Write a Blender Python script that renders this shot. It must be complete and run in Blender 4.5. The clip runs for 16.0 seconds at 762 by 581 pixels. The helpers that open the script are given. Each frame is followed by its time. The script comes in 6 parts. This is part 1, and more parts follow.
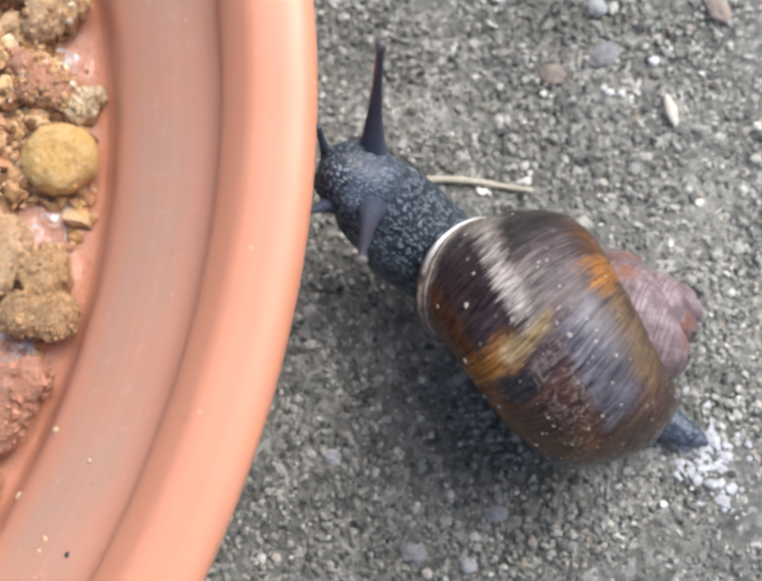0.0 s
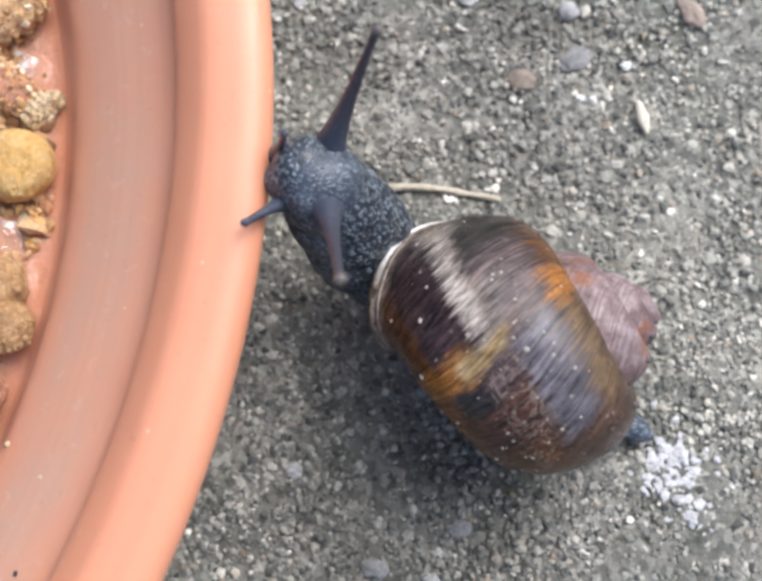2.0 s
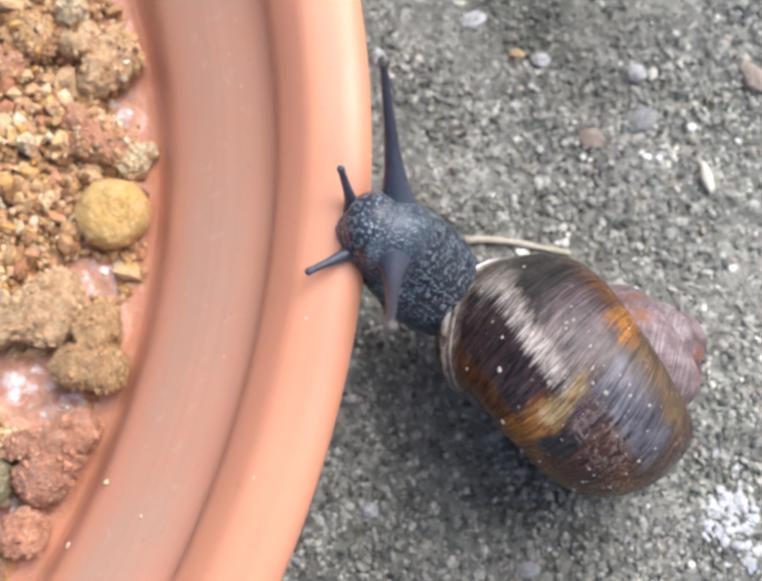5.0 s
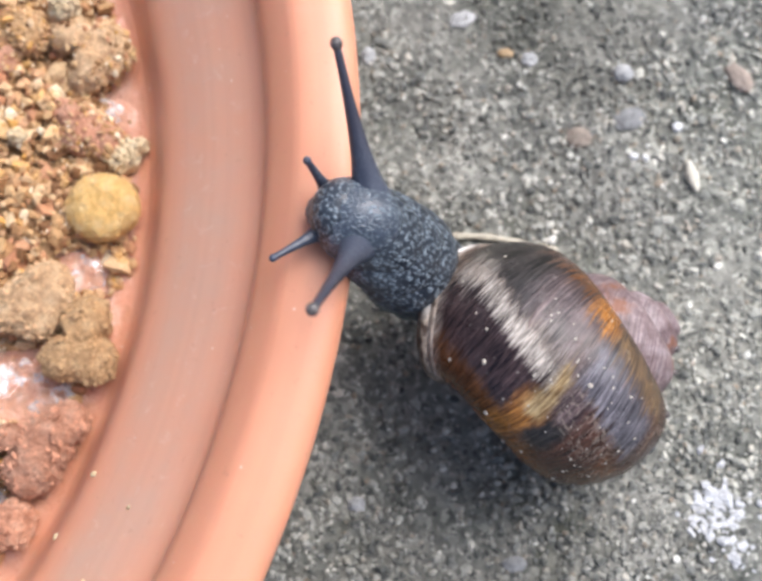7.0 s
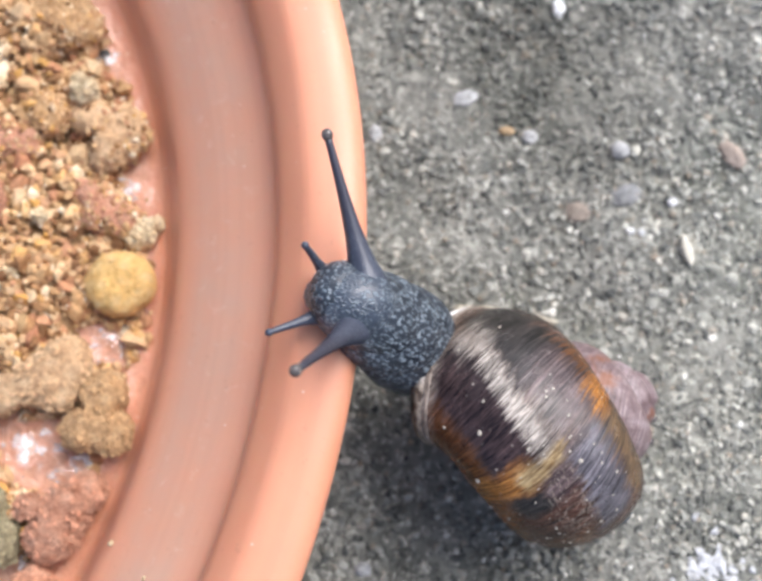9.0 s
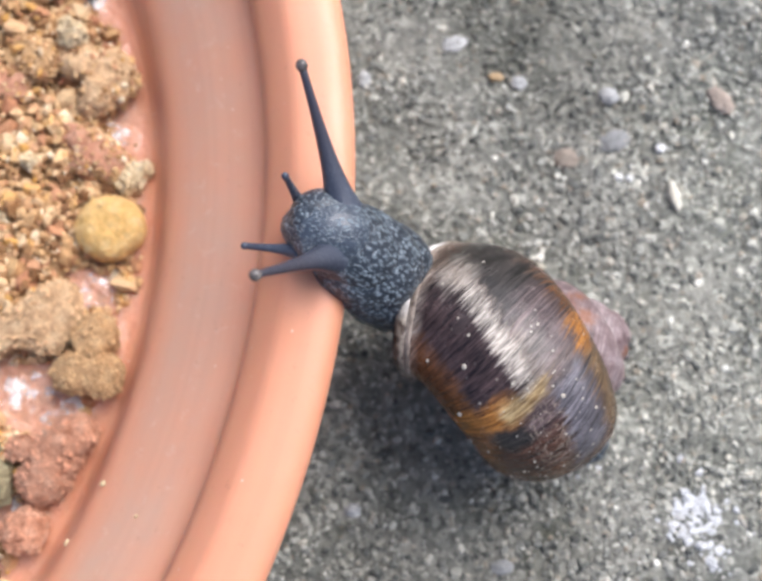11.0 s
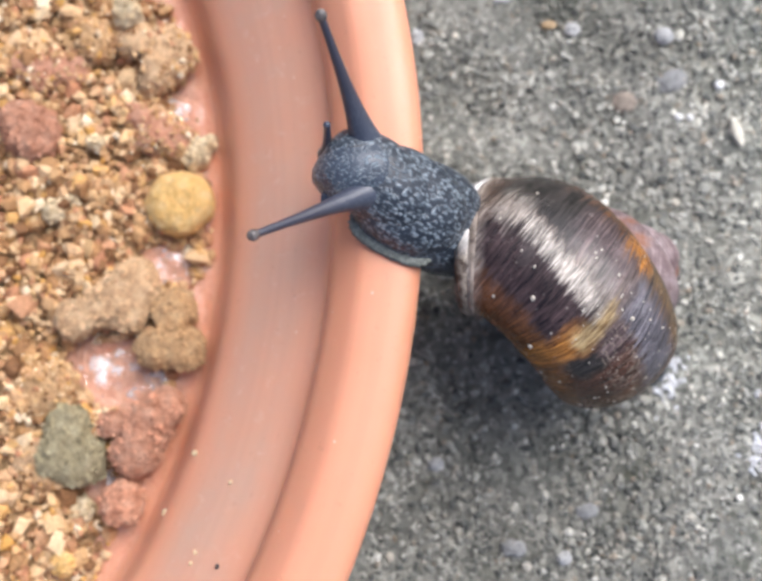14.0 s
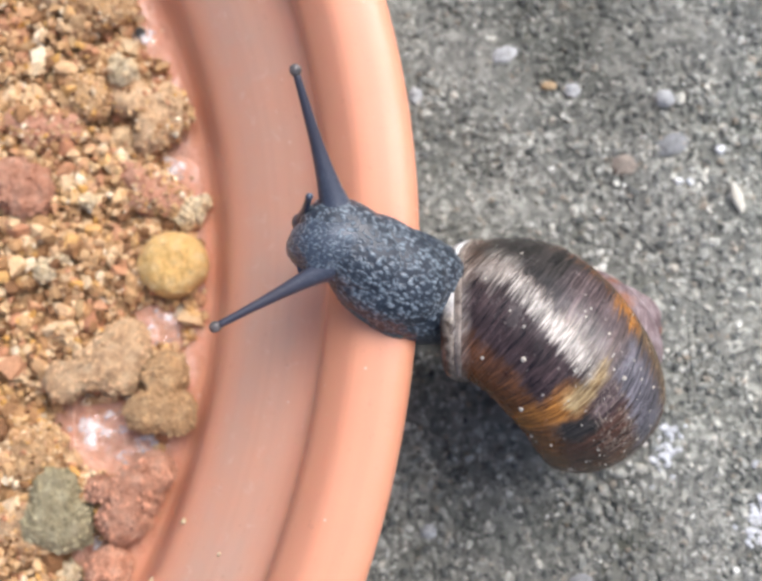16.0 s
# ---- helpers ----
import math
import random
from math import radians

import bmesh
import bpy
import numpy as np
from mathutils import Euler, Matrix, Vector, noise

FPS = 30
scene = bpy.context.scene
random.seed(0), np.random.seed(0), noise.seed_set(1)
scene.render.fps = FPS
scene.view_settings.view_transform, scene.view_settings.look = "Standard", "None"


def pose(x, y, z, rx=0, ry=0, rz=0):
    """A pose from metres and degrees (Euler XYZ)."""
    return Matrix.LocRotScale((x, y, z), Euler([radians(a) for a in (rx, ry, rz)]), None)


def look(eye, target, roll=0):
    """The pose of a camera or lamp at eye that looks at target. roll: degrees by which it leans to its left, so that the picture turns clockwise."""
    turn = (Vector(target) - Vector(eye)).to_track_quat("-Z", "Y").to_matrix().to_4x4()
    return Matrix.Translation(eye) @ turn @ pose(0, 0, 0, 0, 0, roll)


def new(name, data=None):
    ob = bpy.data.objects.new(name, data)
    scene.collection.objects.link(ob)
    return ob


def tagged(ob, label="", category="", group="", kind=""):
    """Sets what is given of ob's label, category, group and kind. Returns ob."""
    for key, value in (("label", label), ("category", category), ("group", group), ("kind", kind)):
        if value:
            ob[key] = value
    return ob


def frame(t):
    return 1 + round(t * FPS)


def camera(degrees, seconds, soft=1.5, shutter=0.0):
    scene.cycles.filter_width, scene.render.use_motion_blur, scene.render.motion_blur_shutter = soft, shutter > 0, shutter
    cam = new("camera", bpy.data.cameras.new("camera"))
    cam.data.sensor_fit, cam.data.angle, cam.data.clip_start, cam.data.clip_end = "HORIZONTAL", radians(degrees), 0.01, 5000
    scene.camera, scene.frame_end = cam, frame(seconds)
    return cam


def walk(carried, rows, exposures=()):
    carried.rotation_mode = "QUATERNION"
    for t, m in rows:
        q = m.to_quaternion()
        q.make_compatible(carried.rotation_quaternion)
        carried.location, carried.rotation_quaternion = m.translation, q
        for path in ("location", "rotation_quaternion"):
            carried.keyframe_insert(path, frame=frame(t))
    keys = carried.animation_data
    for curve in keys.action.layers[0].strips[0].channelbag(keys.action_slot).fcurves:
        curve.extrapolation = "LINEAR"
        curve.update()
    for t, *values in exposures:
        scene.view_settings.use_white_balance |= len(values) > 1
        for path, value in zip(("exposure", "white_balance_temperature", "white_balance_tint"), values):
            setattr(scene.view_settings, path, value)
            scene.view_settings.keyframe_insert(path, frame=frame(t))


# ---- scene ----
cam = camera(40, 16.0, soft=3.2)
walk(cam, [
    (0.0, pose(0.00009, 0.00007, 0.11517, 10.304, 0.176, 0.014)),
    (0.5, pose(0.00006, 0.00203, 0.11303, 9.447, 0.261, 0.164)),
    (1.0, pose(0.00243, 0.00399, 0.11235, 9.710, 0.339, -0.089)),
    (1.5, pose(0.00246, 0.00313, 0.11232, 9.455, 0.126, -0.021)),
    (2.0, pose(0.00397, 0.00312, 0.11340, 9.510, 0.096, 0.267)),
    (2.5, pose(0.00087, 0.00400, 0.11482, 9.231, 0.117, 0.969)),
    (3.0, pose(-0.00118, 0.00570, 0.11657, 9.081, -0.120, 0.939)),
    (3.5, pose(-0.00271, 0.00644, 0.11718, 9.239, -0.191, 1.049)),
    (4.0, pose(-0.00510, 0.00754, 0.11824, 9.389, 0.098, 1.135)),
    (6.5, pose(-0.00418, 0.00436, 0.11962, 10.807, -0.676, 1.809)),
    (7.0, pose(-0.00435, 0.00437, 0.11968, 10.706, -0.664, 1.619)),
    (7.5, pose(-0.00509, 0.00452, 0.11970, 10.706, -0.528, 1.687)),
    (8.0, pose(-0.00552, 0.00056, 0.11898, 10.399, -0.967, 2.404)),
    (8.5, pose(-0.00355, 0.00195, 0.12035, 10.298, -1.103, 2.666)),
    (9.0, pose(-0.00418, 0.00979, 0.12571, 11.654, -0.202, 1.828)),
    (9.5, pose(-0.00707, 0.00926, 0.12545, 10.936, -0.412, 1.837)),
    (10.0, pose(-0.00361, 0.00444, 0.12430, 11.107, -0.908, 1.202)),
    (12.5, pose(-0.00410, 0.01179, 0.12888, 7.596, 0.086, 2.522)),
    (13.0, pose(-0.00639, 0.01159, 0.12821, 8.085, 0.026, 1.823)),
    (13.5, pose(-0.00696, 0.01110, 0.12850, 8.422, 1.844, -0.898)),
    (14.0, pose(-0.00788, 0.00706, 0.12735, 7.449, 1.880, -1.837)),
    (14.5, pose(-0.00532, 0.00831, 0.12789, 6.565, 1.301, -0.804)),
    (15.0, pose(-0.00490, 0.00965, 0.12878, 6.939, 1.607, -0.898)),
    (15.5, pose(-0.00510, 0.01289, 0.12875, 7.378, 1.485, -1.151)),
    (16.0, pose(-0.00730, 0.01370, 0.12670, 7.949, 1.684, -1.028)),
], exposures=[(0, 0.45, 5950, 10), (3.5, 0.52, 5950, 10), (9, 0.6, 5950, 10), (16, 0.54, 5950, 10)])
cam.data.dof.use_dof = True
cam.data.dof.focus_distance, cam.data.dof.aperture_fstop = 0.1, 25.0
MM = 0.001

# ---- light: a bright overcast sky with a broad soft sun ----
SUN_AZIMUTH, SUN_HEIGHT = radians(47), radians(54)
world = bpy.data.worlds.new("overcast")
scene.world = world
world.use_nodes = True
wn = world.node_tree.nodes
sky = wn.new("ShaderNodeTexSky")
sky.sky_type = "NISHITA"
sky.sun_disc = False
sky.sun_elevation = SUN_HEIGHT
sky.sun_rotation = math.pi / 2 - SUN_AZIMUTH
sky.air_density, sky.dust_density, sky.ozone_density = 0.8, 6.0, 0.3
wn["Background"].inputs["Strength"].default_value = 0.132
world.node_tree.links.new(sky.outputs[0], wn["Background"].inputs["Color"])
sun = bpy.data.lights.new("sun", "SUN")
sun.energy, sun.angle, sun.color = 1.75, radians(46), (1.0, 0.98, 0.97)
sun_ob = new("sun", sun)
sun_dir = Vector((math.cos(SUN_AZIMUTH) * math.cos(SUN_HEIGHT), math.sin(SUN_AZIMUTH) * math.cos(SUN_HEIGHT), math.sin(SUN_HEIGHT)))
sun_ob.matrix_world = look(sun_dir * 3, (0, 0, 0))


# ---- materials ----
class Mat:
    """A small builder of node materials."""

    def __init__(self, name, rough=0.6, spec=0.5):
        self.m = bpy.data.materials.new(name)
        self.m.use_nodes = True
        self.t = self.m.node_tree
        self.b = self.t.nodes["Principled BSDF"]
        self.b.inputs["Roughness"].default_value = rough
        self.b.inputs["Specular IOR Level"].default_value = spec
        self.co = self.t.nodes.new("ShaderNodeTexCoord").outputs["Object"]

    def put(self, socket, value):
        if isinstance(value, bpy.types.NodeSocket):
            self.t.links.new(value, socket)
        elif isinstance(value, (tuple, list)) and len(value) == 3 and len(socket.default_value) == 4:
            socket.default_value = (*value, 1)
        else:
            socket.default_value = value

    def noise(self, size, detail=4.0, rough=0.6, at=None, distort=0.0):
        n = self.t.nodes.new("ShaderNodeTexNoise")
        self.put(n.inputs["Vector"], at or self.co)
        n.inputs["Scale"].default_value = 1 / size
        n.inputs["Detail"].default_value, n.inputs["Roughness"].default_value = detail, rough
        n.inputs["Distortion"].default_value = distort
        return n.outputs["Fac"]

    def voronoi(self, size, out="Distance", feature="F1", at=None, random=1.0):
        n = self.t.nodes.new("ShaderNodeTexVoronoi")
        n.feature = feature
        self.put(n.inputs["Vector"], at or self.co)
        n.inputs["Scale"].default_value, n.inputs["Randomness"].default_value = 1 / size, random
        return n.outputs[out]

    def ramp(self, fac, *stops):
        n = self.t.nodes.new("ShaderNodeValToRGB")
        self.put(n.inputs[0], fac)
        e = n.color_ramp.elements
        while len(e) < len(stops):
            e.new(0.5)
        for k, (at, colour) in zip(e, stops):
            k.position = at
            k.color = (colour, colour, colour, 1) if isinstance(colour, (int, float)) else (*colour, 1)
        return n.outputs[0]

    def mix(self, fac, a, b, blend="MIX"):
        n = self.t.nodes.new("ShaderNodeMix")
        n.data_type, n.blend_type = "RGBA", blend
        self.put(n.inputs[0], fac)
        self.put(n.inputs[6], a)
        self.put(n.inputs[7], b)
        return n.outputs[2]

    def math(self, op, a, b=0.0, clamp=False):
        n = self.t.nodes.new("ShaderNodeMath")
        n.operation, n.use_clamp = op, clamp
        self.put(n.inputs[0], a)
        self.put(n.inputs[1], b)
        return n.outputs[0]

    def vmath(self, op, a, b=(0, 0, 0)):
        n = self.t.nodes.new("ShaderNodeVectorMath")
        n.operation = op
        self.put(n.inputs[0], a)
        self.put(n.inputs[1], b)
        return n.outputs["Value" if op in ("DOT_PRODUCT", "LENGTH", "DISTANCE") else "Vector"]

    def attr(self, name):
        n = self.t.nodes.new("ShaderNodeAttribute")
        n.attribute_name = name
        return n.outputs["Fac"]

    def island(self):
        return self.t.nodes.new("ShaderNodeNewGeometry").outputs["Random Per Island"]

    def object_random(self):
        return self.t.nodes.new("ShaderNodeObjectInfo").outputs["Random"]

    def bump(self, height, strength=0.5, distance=0.0005):
        n = self.t.nodes.new("ShaderNodeBump")
        n.inputs["Strength"].default_value, n.inputs["Distance"].default_value = strength, distance
        self.put(n.inputs["Height"], height)
        if self.b.inputs["Normal"].is_linked:
            self.t.links.new(self.b.inputs["Normal"].links[0].from_socket, n.inputs["Normal"])
        self.t.links.new(n.outputs[0], self.b.inputs["Normal"])
        return self

    def colour(self, value):
        self.put(self.b.inputs["Base Color"], value)
        return self

    def set(self, name, value):
        self.put(self.b.inputs[name], value)
        return self


def patchy(m, col):
    """Old dark stains soaked into the concrete on the far side, a darker patch nearer and two paler ones, with ragged
    edges.
    """
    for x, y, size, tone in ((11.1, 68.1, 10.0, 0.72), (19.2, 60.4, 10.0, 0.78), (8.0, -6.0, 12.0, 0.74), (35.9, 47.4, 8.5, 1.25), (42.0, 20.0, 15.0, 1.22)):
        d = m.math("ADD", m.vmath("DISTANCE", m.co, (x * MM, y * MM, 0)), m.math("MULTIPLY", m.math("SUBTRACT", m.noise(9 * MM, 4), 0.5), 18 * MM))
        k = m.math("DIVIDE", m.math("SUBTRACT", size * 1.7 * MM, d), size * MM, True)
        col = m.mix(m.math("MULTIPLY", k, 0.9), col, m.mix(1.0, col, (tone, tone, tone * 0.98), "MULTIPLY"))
    return col


def concrete():
    m = Mat("weathered concrete", 0.85, 0.3)
    cells = m.voronoi(0.9 * MM, "Color")
    grain = m.ramp(m.math("MULTIPLY", m.vmath("DOT_PRODUCT", cells, (0.4, 0.3, 0.3)), 1.0),
                   (0.2, (0.085, 0.087, 0.08)), (0.45, (0.22, 0.224, 0.205)), (0.62, (0.34, 0.34, 0.312)), (0.8, (0.6, 0.598, 0.55)))
    paste = m.ramp(m.noise(1.3 * MM, 8, 0.75), (0.3, (0.1, 0.1, 0.095)), (0.5, (0.22, 0.215, 0.2)), (0.7, (0.38, 0.37, 0.35)))
    col = m.mix(0.55, paste, grain)
    stain = m.ramp(m.noise(16 * MM, 5, 0.6), (0.35, (0.62, 0.64, 0.6)), (0.6, (1.1, 1.08, 1.02)))
    col = m.mix(1.0, col, stain, "MULTIPLY")
    algae = m.ramp(m.noise(11 * MM, 4, 0.6, distort=1.0), (0.55, 0.0), (0.72, 0.35))
    col = m.mix(algae, col, (0.075, 0.08, 0.04))
    m.colour(patchy(m, col)).bump(m.noise(0.7 * MM, 6, 0.7), 0.9, 0.5 * MM)
    m.bump(m.noise(6 * MM, 3), 0.4, 0.8 * MM)
    return m.m


def grit_material():
    m = Mat("sand grains", 0.7, 0.4)
    r = m.island()
    col = m.ramp(r, (0.0, (0.07, 0.072, 0.068)), (0.25, (0.185, 0.188, 0.175)), (0.5, (0.31, 0.308, 0.28)), (0.68, (0.46, 0.45, 0.405)),
                 (0.8, (0.26, 0.255, 0.235)), (0.86, (0.63, 0.62, 0.56)), (0.95, (0.27, 0.215, 0.16)), (1.0, (0.84, 0.83, 0.78)))
    col = m.mix(0.5, col, m.ramp(m.noise(0.35 * MM, 4), (0.3, 0.35), (0.7, 1.2)), "MULTIPLY")
    col = m.mix(1.0, col, m.ramp(m.noise(4.5 * MM, 4, 0.6), (0.32, (0.66, 0.67, 0.64)), (0.66, (1.3, 1.29, 1.25))), "MULTIPLY")
    m.colour(patchy(m, col)).bump(m.noise(0.25 * MM, 4), 0.5, 0.1 * MM)
    return m.m


def terracotta():
    m = Mat("terracotta plastic", 0.42, 0.5)
    base = m.ramp(m.noise(30 * MM, 4, 0.6), (0.3, (0.63, 0.275, 0.158)), (0.7, (0.68, 0.315, 0.19)))
    # dry dust film on the inner slope and the floor
    r = m.vmath("LENGTH", m.vmath("MULTIPLY", m.co, (1, 1, 0)))
    inside = m.ramp(m.math("DIVIDE", r, 104 * MM), (0.74, 0.8), (0.765, 0.1), (0.8, 0.15), (0.825, 1.0), (0.87, 0.9), (0.9, 0.3), (0.92, 0.0))
    film = m.math("MULTIPLY", inside, m.ramp(m.noise(9 * MM, 6, 0.65), (0.28, 0.4), (0.72, 1.0)))
    col = m.mix(film, base, (0.52, 0.335, 0.245))
    scuff = m.ramp(m.noise(2.2 * MM, 6, 0.7, distort=0.6), (0.58, 0.0), (0.72, 0.3))
    col = m.mix(m.math("MULTIPLY", scuff, inside), col, (0.72, 0.56, 0.47))
    # fine rings from the mould
    ring = m.t.nodes.new("ShaderNodeTexNoise")
    ring.noise_dimensions = "1D"
    m.put(ring.inputs["W"], r)
    ring.inputs["Scale"].default_value = 900
    col = m.mix(0.05, col, m.ramp(ring.outputs["Fac"], (0.35, 0.6), (0.65, 1.15)), "MULTIPLY")
    speck = m.ramp(m.voronoi(3.1 * MM), (0.035, 1.0), (0.06, 0.0))
    col = m.mix(m.math("MULTIPLY", speck, 0.5), col, (0.75, 0.6, 0.5))
    dirt = m.ramp(m.noise(1.1 * MM, 5, 0.7), (0.62, 0.0), (0.75, 0.3))
    col = m.mix(dirt, col, (0.22, 0.11, 0.06))
    m.colour(col)
    wet = m.ramp(m.math("DIVIDE", r, 104 * MM), (0.755, 0.0), (0.775, 1.0))
    m.set("Roughness", m.mix(wet, m.ramp(m.noise(3 * MM, 4), (0.4, 0.1), (0.65, 0.3)), m.ramp(m.noise(12 * MM, 5), (0.3, 0.36), (0.7, 0.5))))
    m.set("Subsurface Weight", 0.25).set("Subsurface Radius", (0.004, 0.0018, 0.001)).set("Subsurface Scale", 0.6)
    m.bump(ring.outputs["Fac"], 0.02, 0.15 * MM).bump(m.noise(1.6 * MM, 4), 0.08, 0.2 * MM)
    ripple = m.math("MULTIPLY", m.noise(2.4 * MM, 3, 0.5, distort=0.8), m.ramp(m.math("DIVIDE", r, 104 * MM), (0.745, 1.0), (0.77, 0.0)))
    m.bump(ripple, 0.9, 1.0 * MM)
    return m.m


def kibble_material(name, dark, mid, light):
    m = Mat(name, 0.75, 0.35)
    col = m.ramp(m.noise(1.6 * MM, 6, 0.65), (0.28, dark), (0.48, mid), (0.74, light))
    flake = m.ramp(m.voronoi(0.42 * MM, "Color"), (0.2, 0.72), (0.9, 1.25))
    col = m.mix(0.35 if name.startswith("yellow") else 0.55, col, flake, "MULTIPLY")
    col = m.mix(1.0, col, m.ramp(m.object_random(), (0.0, 0.76), (1.0, 1.0)), "MULTIPLY")
    col = m.mix(1.0, col, m.ramp(m.island(), (0.0, 0.78), (1.0, 1.2)), "MULTIPLY")
    m.colour(col).bump(m.noise(0.55 * MM, 6, 0.7), 0.9, 0.6 * MM)
    return m.m


def crumb_material():
    m = Mat("food crumbs", 0.75, 0.35)
    r = m.island()
    col = m.ramp(r, (0.0, (0.15, 0.065, 0.025)), (0.16, (0.4, 0.215, 0.09)), (0.36, (0.57, 0.36, 0.17)), (0.48, (0.48, 0.22, 0.115)),
                 (0.62, (0.63, 0.42, 0.22)), (0.78, (0.7, 0.5, 0.29)), (0.88, (0.6, 0.32, 0.075)), (1.0, (0.86, 0.74, 0.53)))
    col = m.mix(0.6, col, m.ramp(m.noise(0.5 * MM, 5), (0.3, 0.5), (0.7, 1.25)), "MULTIPLY")
    m.colour(col).bump(m.noise(0.4 * MM, 5), 0.6, 0.25 * MM)
    return m.m


def shell_material():
    """Brown shell: dark spiral bands, broken by pale streaks and a golden flame that follow the growth lines; sky sheen
    is painted into the slate field and part of the cream.
    """
    m = Mat("snail shell", 0.3, 0.36)
    along, around = m.attr("along"), m.attr("around")
    line = m.math("ADD", along, m.math("MULTIPLY", around, 0.5))  # constant along a growth line

    def grown(fine, wide, detail, distort):
        at = m.t.nodes.new("ShaderNodeCombineXYZ")
        m.put(at.inputs[0], m.math("MULTIPLY", line, fine))
        m.put(at.inputs[1], m.math("MULTIPLY", around, wide))
        return m.noise(1.0, detail, 0.6, at=at.outputs[0], distort=distort)

    streak, hairline = grown(30.0, 2.0, 5, 0.5), grown(85.0, 3.0, 3, 0.6)
    mixed = m.math("ADD", m.math("MULTIPLY", streak, 0.6), m.math("MULTIPLY", hairline, 0.4))
    cloud = m.math("SUBTRACT", m.noise(3.0 * MM, 5, 0.65), 0.5)
    frayed = m.math("ADD", around, m.math("ADD", m.math("MULTIPLY", m.math("SUBTRACT", streak, 0.5), 0.55), m.math("MULTIPLY", cloud, 0.25)))
    ragged = m.math("ADD", line, m.math("MULTIPLY", cloud, 0.28))
    across = m.math("DIVIDE", m.math("ADD", frayed, 1.4), 2.8)
    back = m.math("DIVIDE", m.math("ADD", ragged, 3.2), 3.4)

    def field(g0, g1, a0, a1, weight, gs=0.06, s=0.06):
        """1 between two growth lines and two spiral lines, soft at the edges."""
        u = [(v + 3.2) / 3.4 for v in (g0 - gs, g0 + gs, g1 - gs, g1 + gs)]
        w = [(v + 1.4) / 2.8 for v in (a0 - s, a0 + s, a1 - s, a1 + s)]
        one = m.ramp(back, *zip(u, (0.0, 1.0, 1.0, 0.0)))
        two = m.ramp(across, *zip(w, (0.0, 1.0, 1.0, 0.0)))
        return m.math("MULTIPLY", m.math("MULTIPLY", one, two), weight)

    def tint(low, high, lo=0.38, hi=0.62):
        return m.ramp(mixed, (lo, low), (hi, high))

    plum = tint((0.01, 0.006, 0.007), (0.085, 0.055, 0.055), 0.4, 0.66)
    ink = tint((0.006, 0.006, 0.006), (0.048, 0.043, 0.04))
    # blue-grey sheen of the sky on the whorl, painted as colour
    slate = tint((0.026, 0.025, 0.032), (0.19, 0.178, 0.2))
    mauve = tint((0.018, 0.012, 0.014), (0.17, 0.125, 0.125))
    # pale shell streaks, brightened by a sky highlight held in the colour
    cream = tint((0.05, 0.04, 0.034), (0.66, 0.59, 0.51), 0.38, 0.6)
    gold = tint((0.2, 0.11, 0.035), (0.6, 0.46, 0.24))
    amber = tint((0.11, 0.036, 0.008), (0.5, 0.21, 0.035))
    rust = tint((0.035, 0.012, 0.004), (0.24, 0.092, 0.022))
    chestnut = tint((0.016, 0.007, 0.005), (0.12, 0.052, 0.033))
    tan = tint((0.04, 0.022, 0.01), (0.25, 0.165, 0.08))
    worn = tint((0.09, 0.07, 0.055), (0.5, 0.45, 0.39))

    col = tint((0.026, 0.015, 0.012), (0.13, 0.075, 0.05))
    for where, paint in (
            (field(-1.44, -0.35, -0.55, 0.16, 0.95), plum),
            (field(-1.08, -0.2, 0.36, 0.95, 0.95), ink),
            (field(-1.56, -1.0, 0.4, 0.92, 0.85, 0.12), mauve),
            (field(-2.5, -1.62, 0.4, 0.88, 0.95), slate),
            (field(-1.92, -1.62, -0.02, 0.42, 0.8), mauve),
            (field(-2.75, -1.86, -0.6, 0.4, 0.9), chestnut),
            (field(-1.88, -1.64, -0.52, -0.02, 0.95, 0.04), ink),
            (field(-2.8, -0.55, -1.15, -0.6, 0.9, 0.1), rust),
            (field(-1.2, -0.5, -0.95, -0.55, 0.5, 0.1), chestnut),
            (field(-2.75, -2.3, -0.4, 0.3, 0.6, 0.1), rust),
            (field(-2.6, -1.66, 0.93, 1.05, 0.8, 0.08, 0.04), tan),
            (field(-1.4, -0.95, 0.98, 1.12, 0.8, 0.1, 0.04), rust),
            (field(-1.68, -1.4, 0.93, 1.08, 0.9, 0.06, 0.05), amber),
            (field(-3.1, -1.0, 1.08, 1.3, 0.9, 0.1, 0.03), ink),
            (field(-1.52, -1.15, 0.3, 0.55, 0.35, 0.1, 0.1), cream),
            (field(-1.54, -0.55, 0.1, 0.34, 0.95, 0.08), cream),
            (field(-0.6, -0.3, 0.0, 0.5, 0.6, 0.08), worn),
            (field(-1.64, -1.43, -1.0, -0.05, 0.85, 0.05, 0.1), amber),
            (field(-1.61, -1.48, -0.25, 0.42, 0.95, 0.04, 0.08), gold)):
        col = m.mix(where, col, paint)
    col = m.mix(0.55, col, m.ramp(m.noise(2.6 * MM, 5, 0.65), (0.34, 0.35), (0.6, 1.3)), "MULTIPLY")
    col = m.mix(0.4, col, m.ramp(hairline, (0.4, 0.5), (0.6, 1.4)), "MULTIPLY")
    edge = m.math("MULTIPLY", m.math("ADD", along, 0.36), 5.5, True)
    col = m.mix(m.math("MULTIPLY", edge, m.ramp(m.noise(1.4 * MM, 5, 0.7), (0.35, 0.25), (0.6, 1.0))), col, worn)
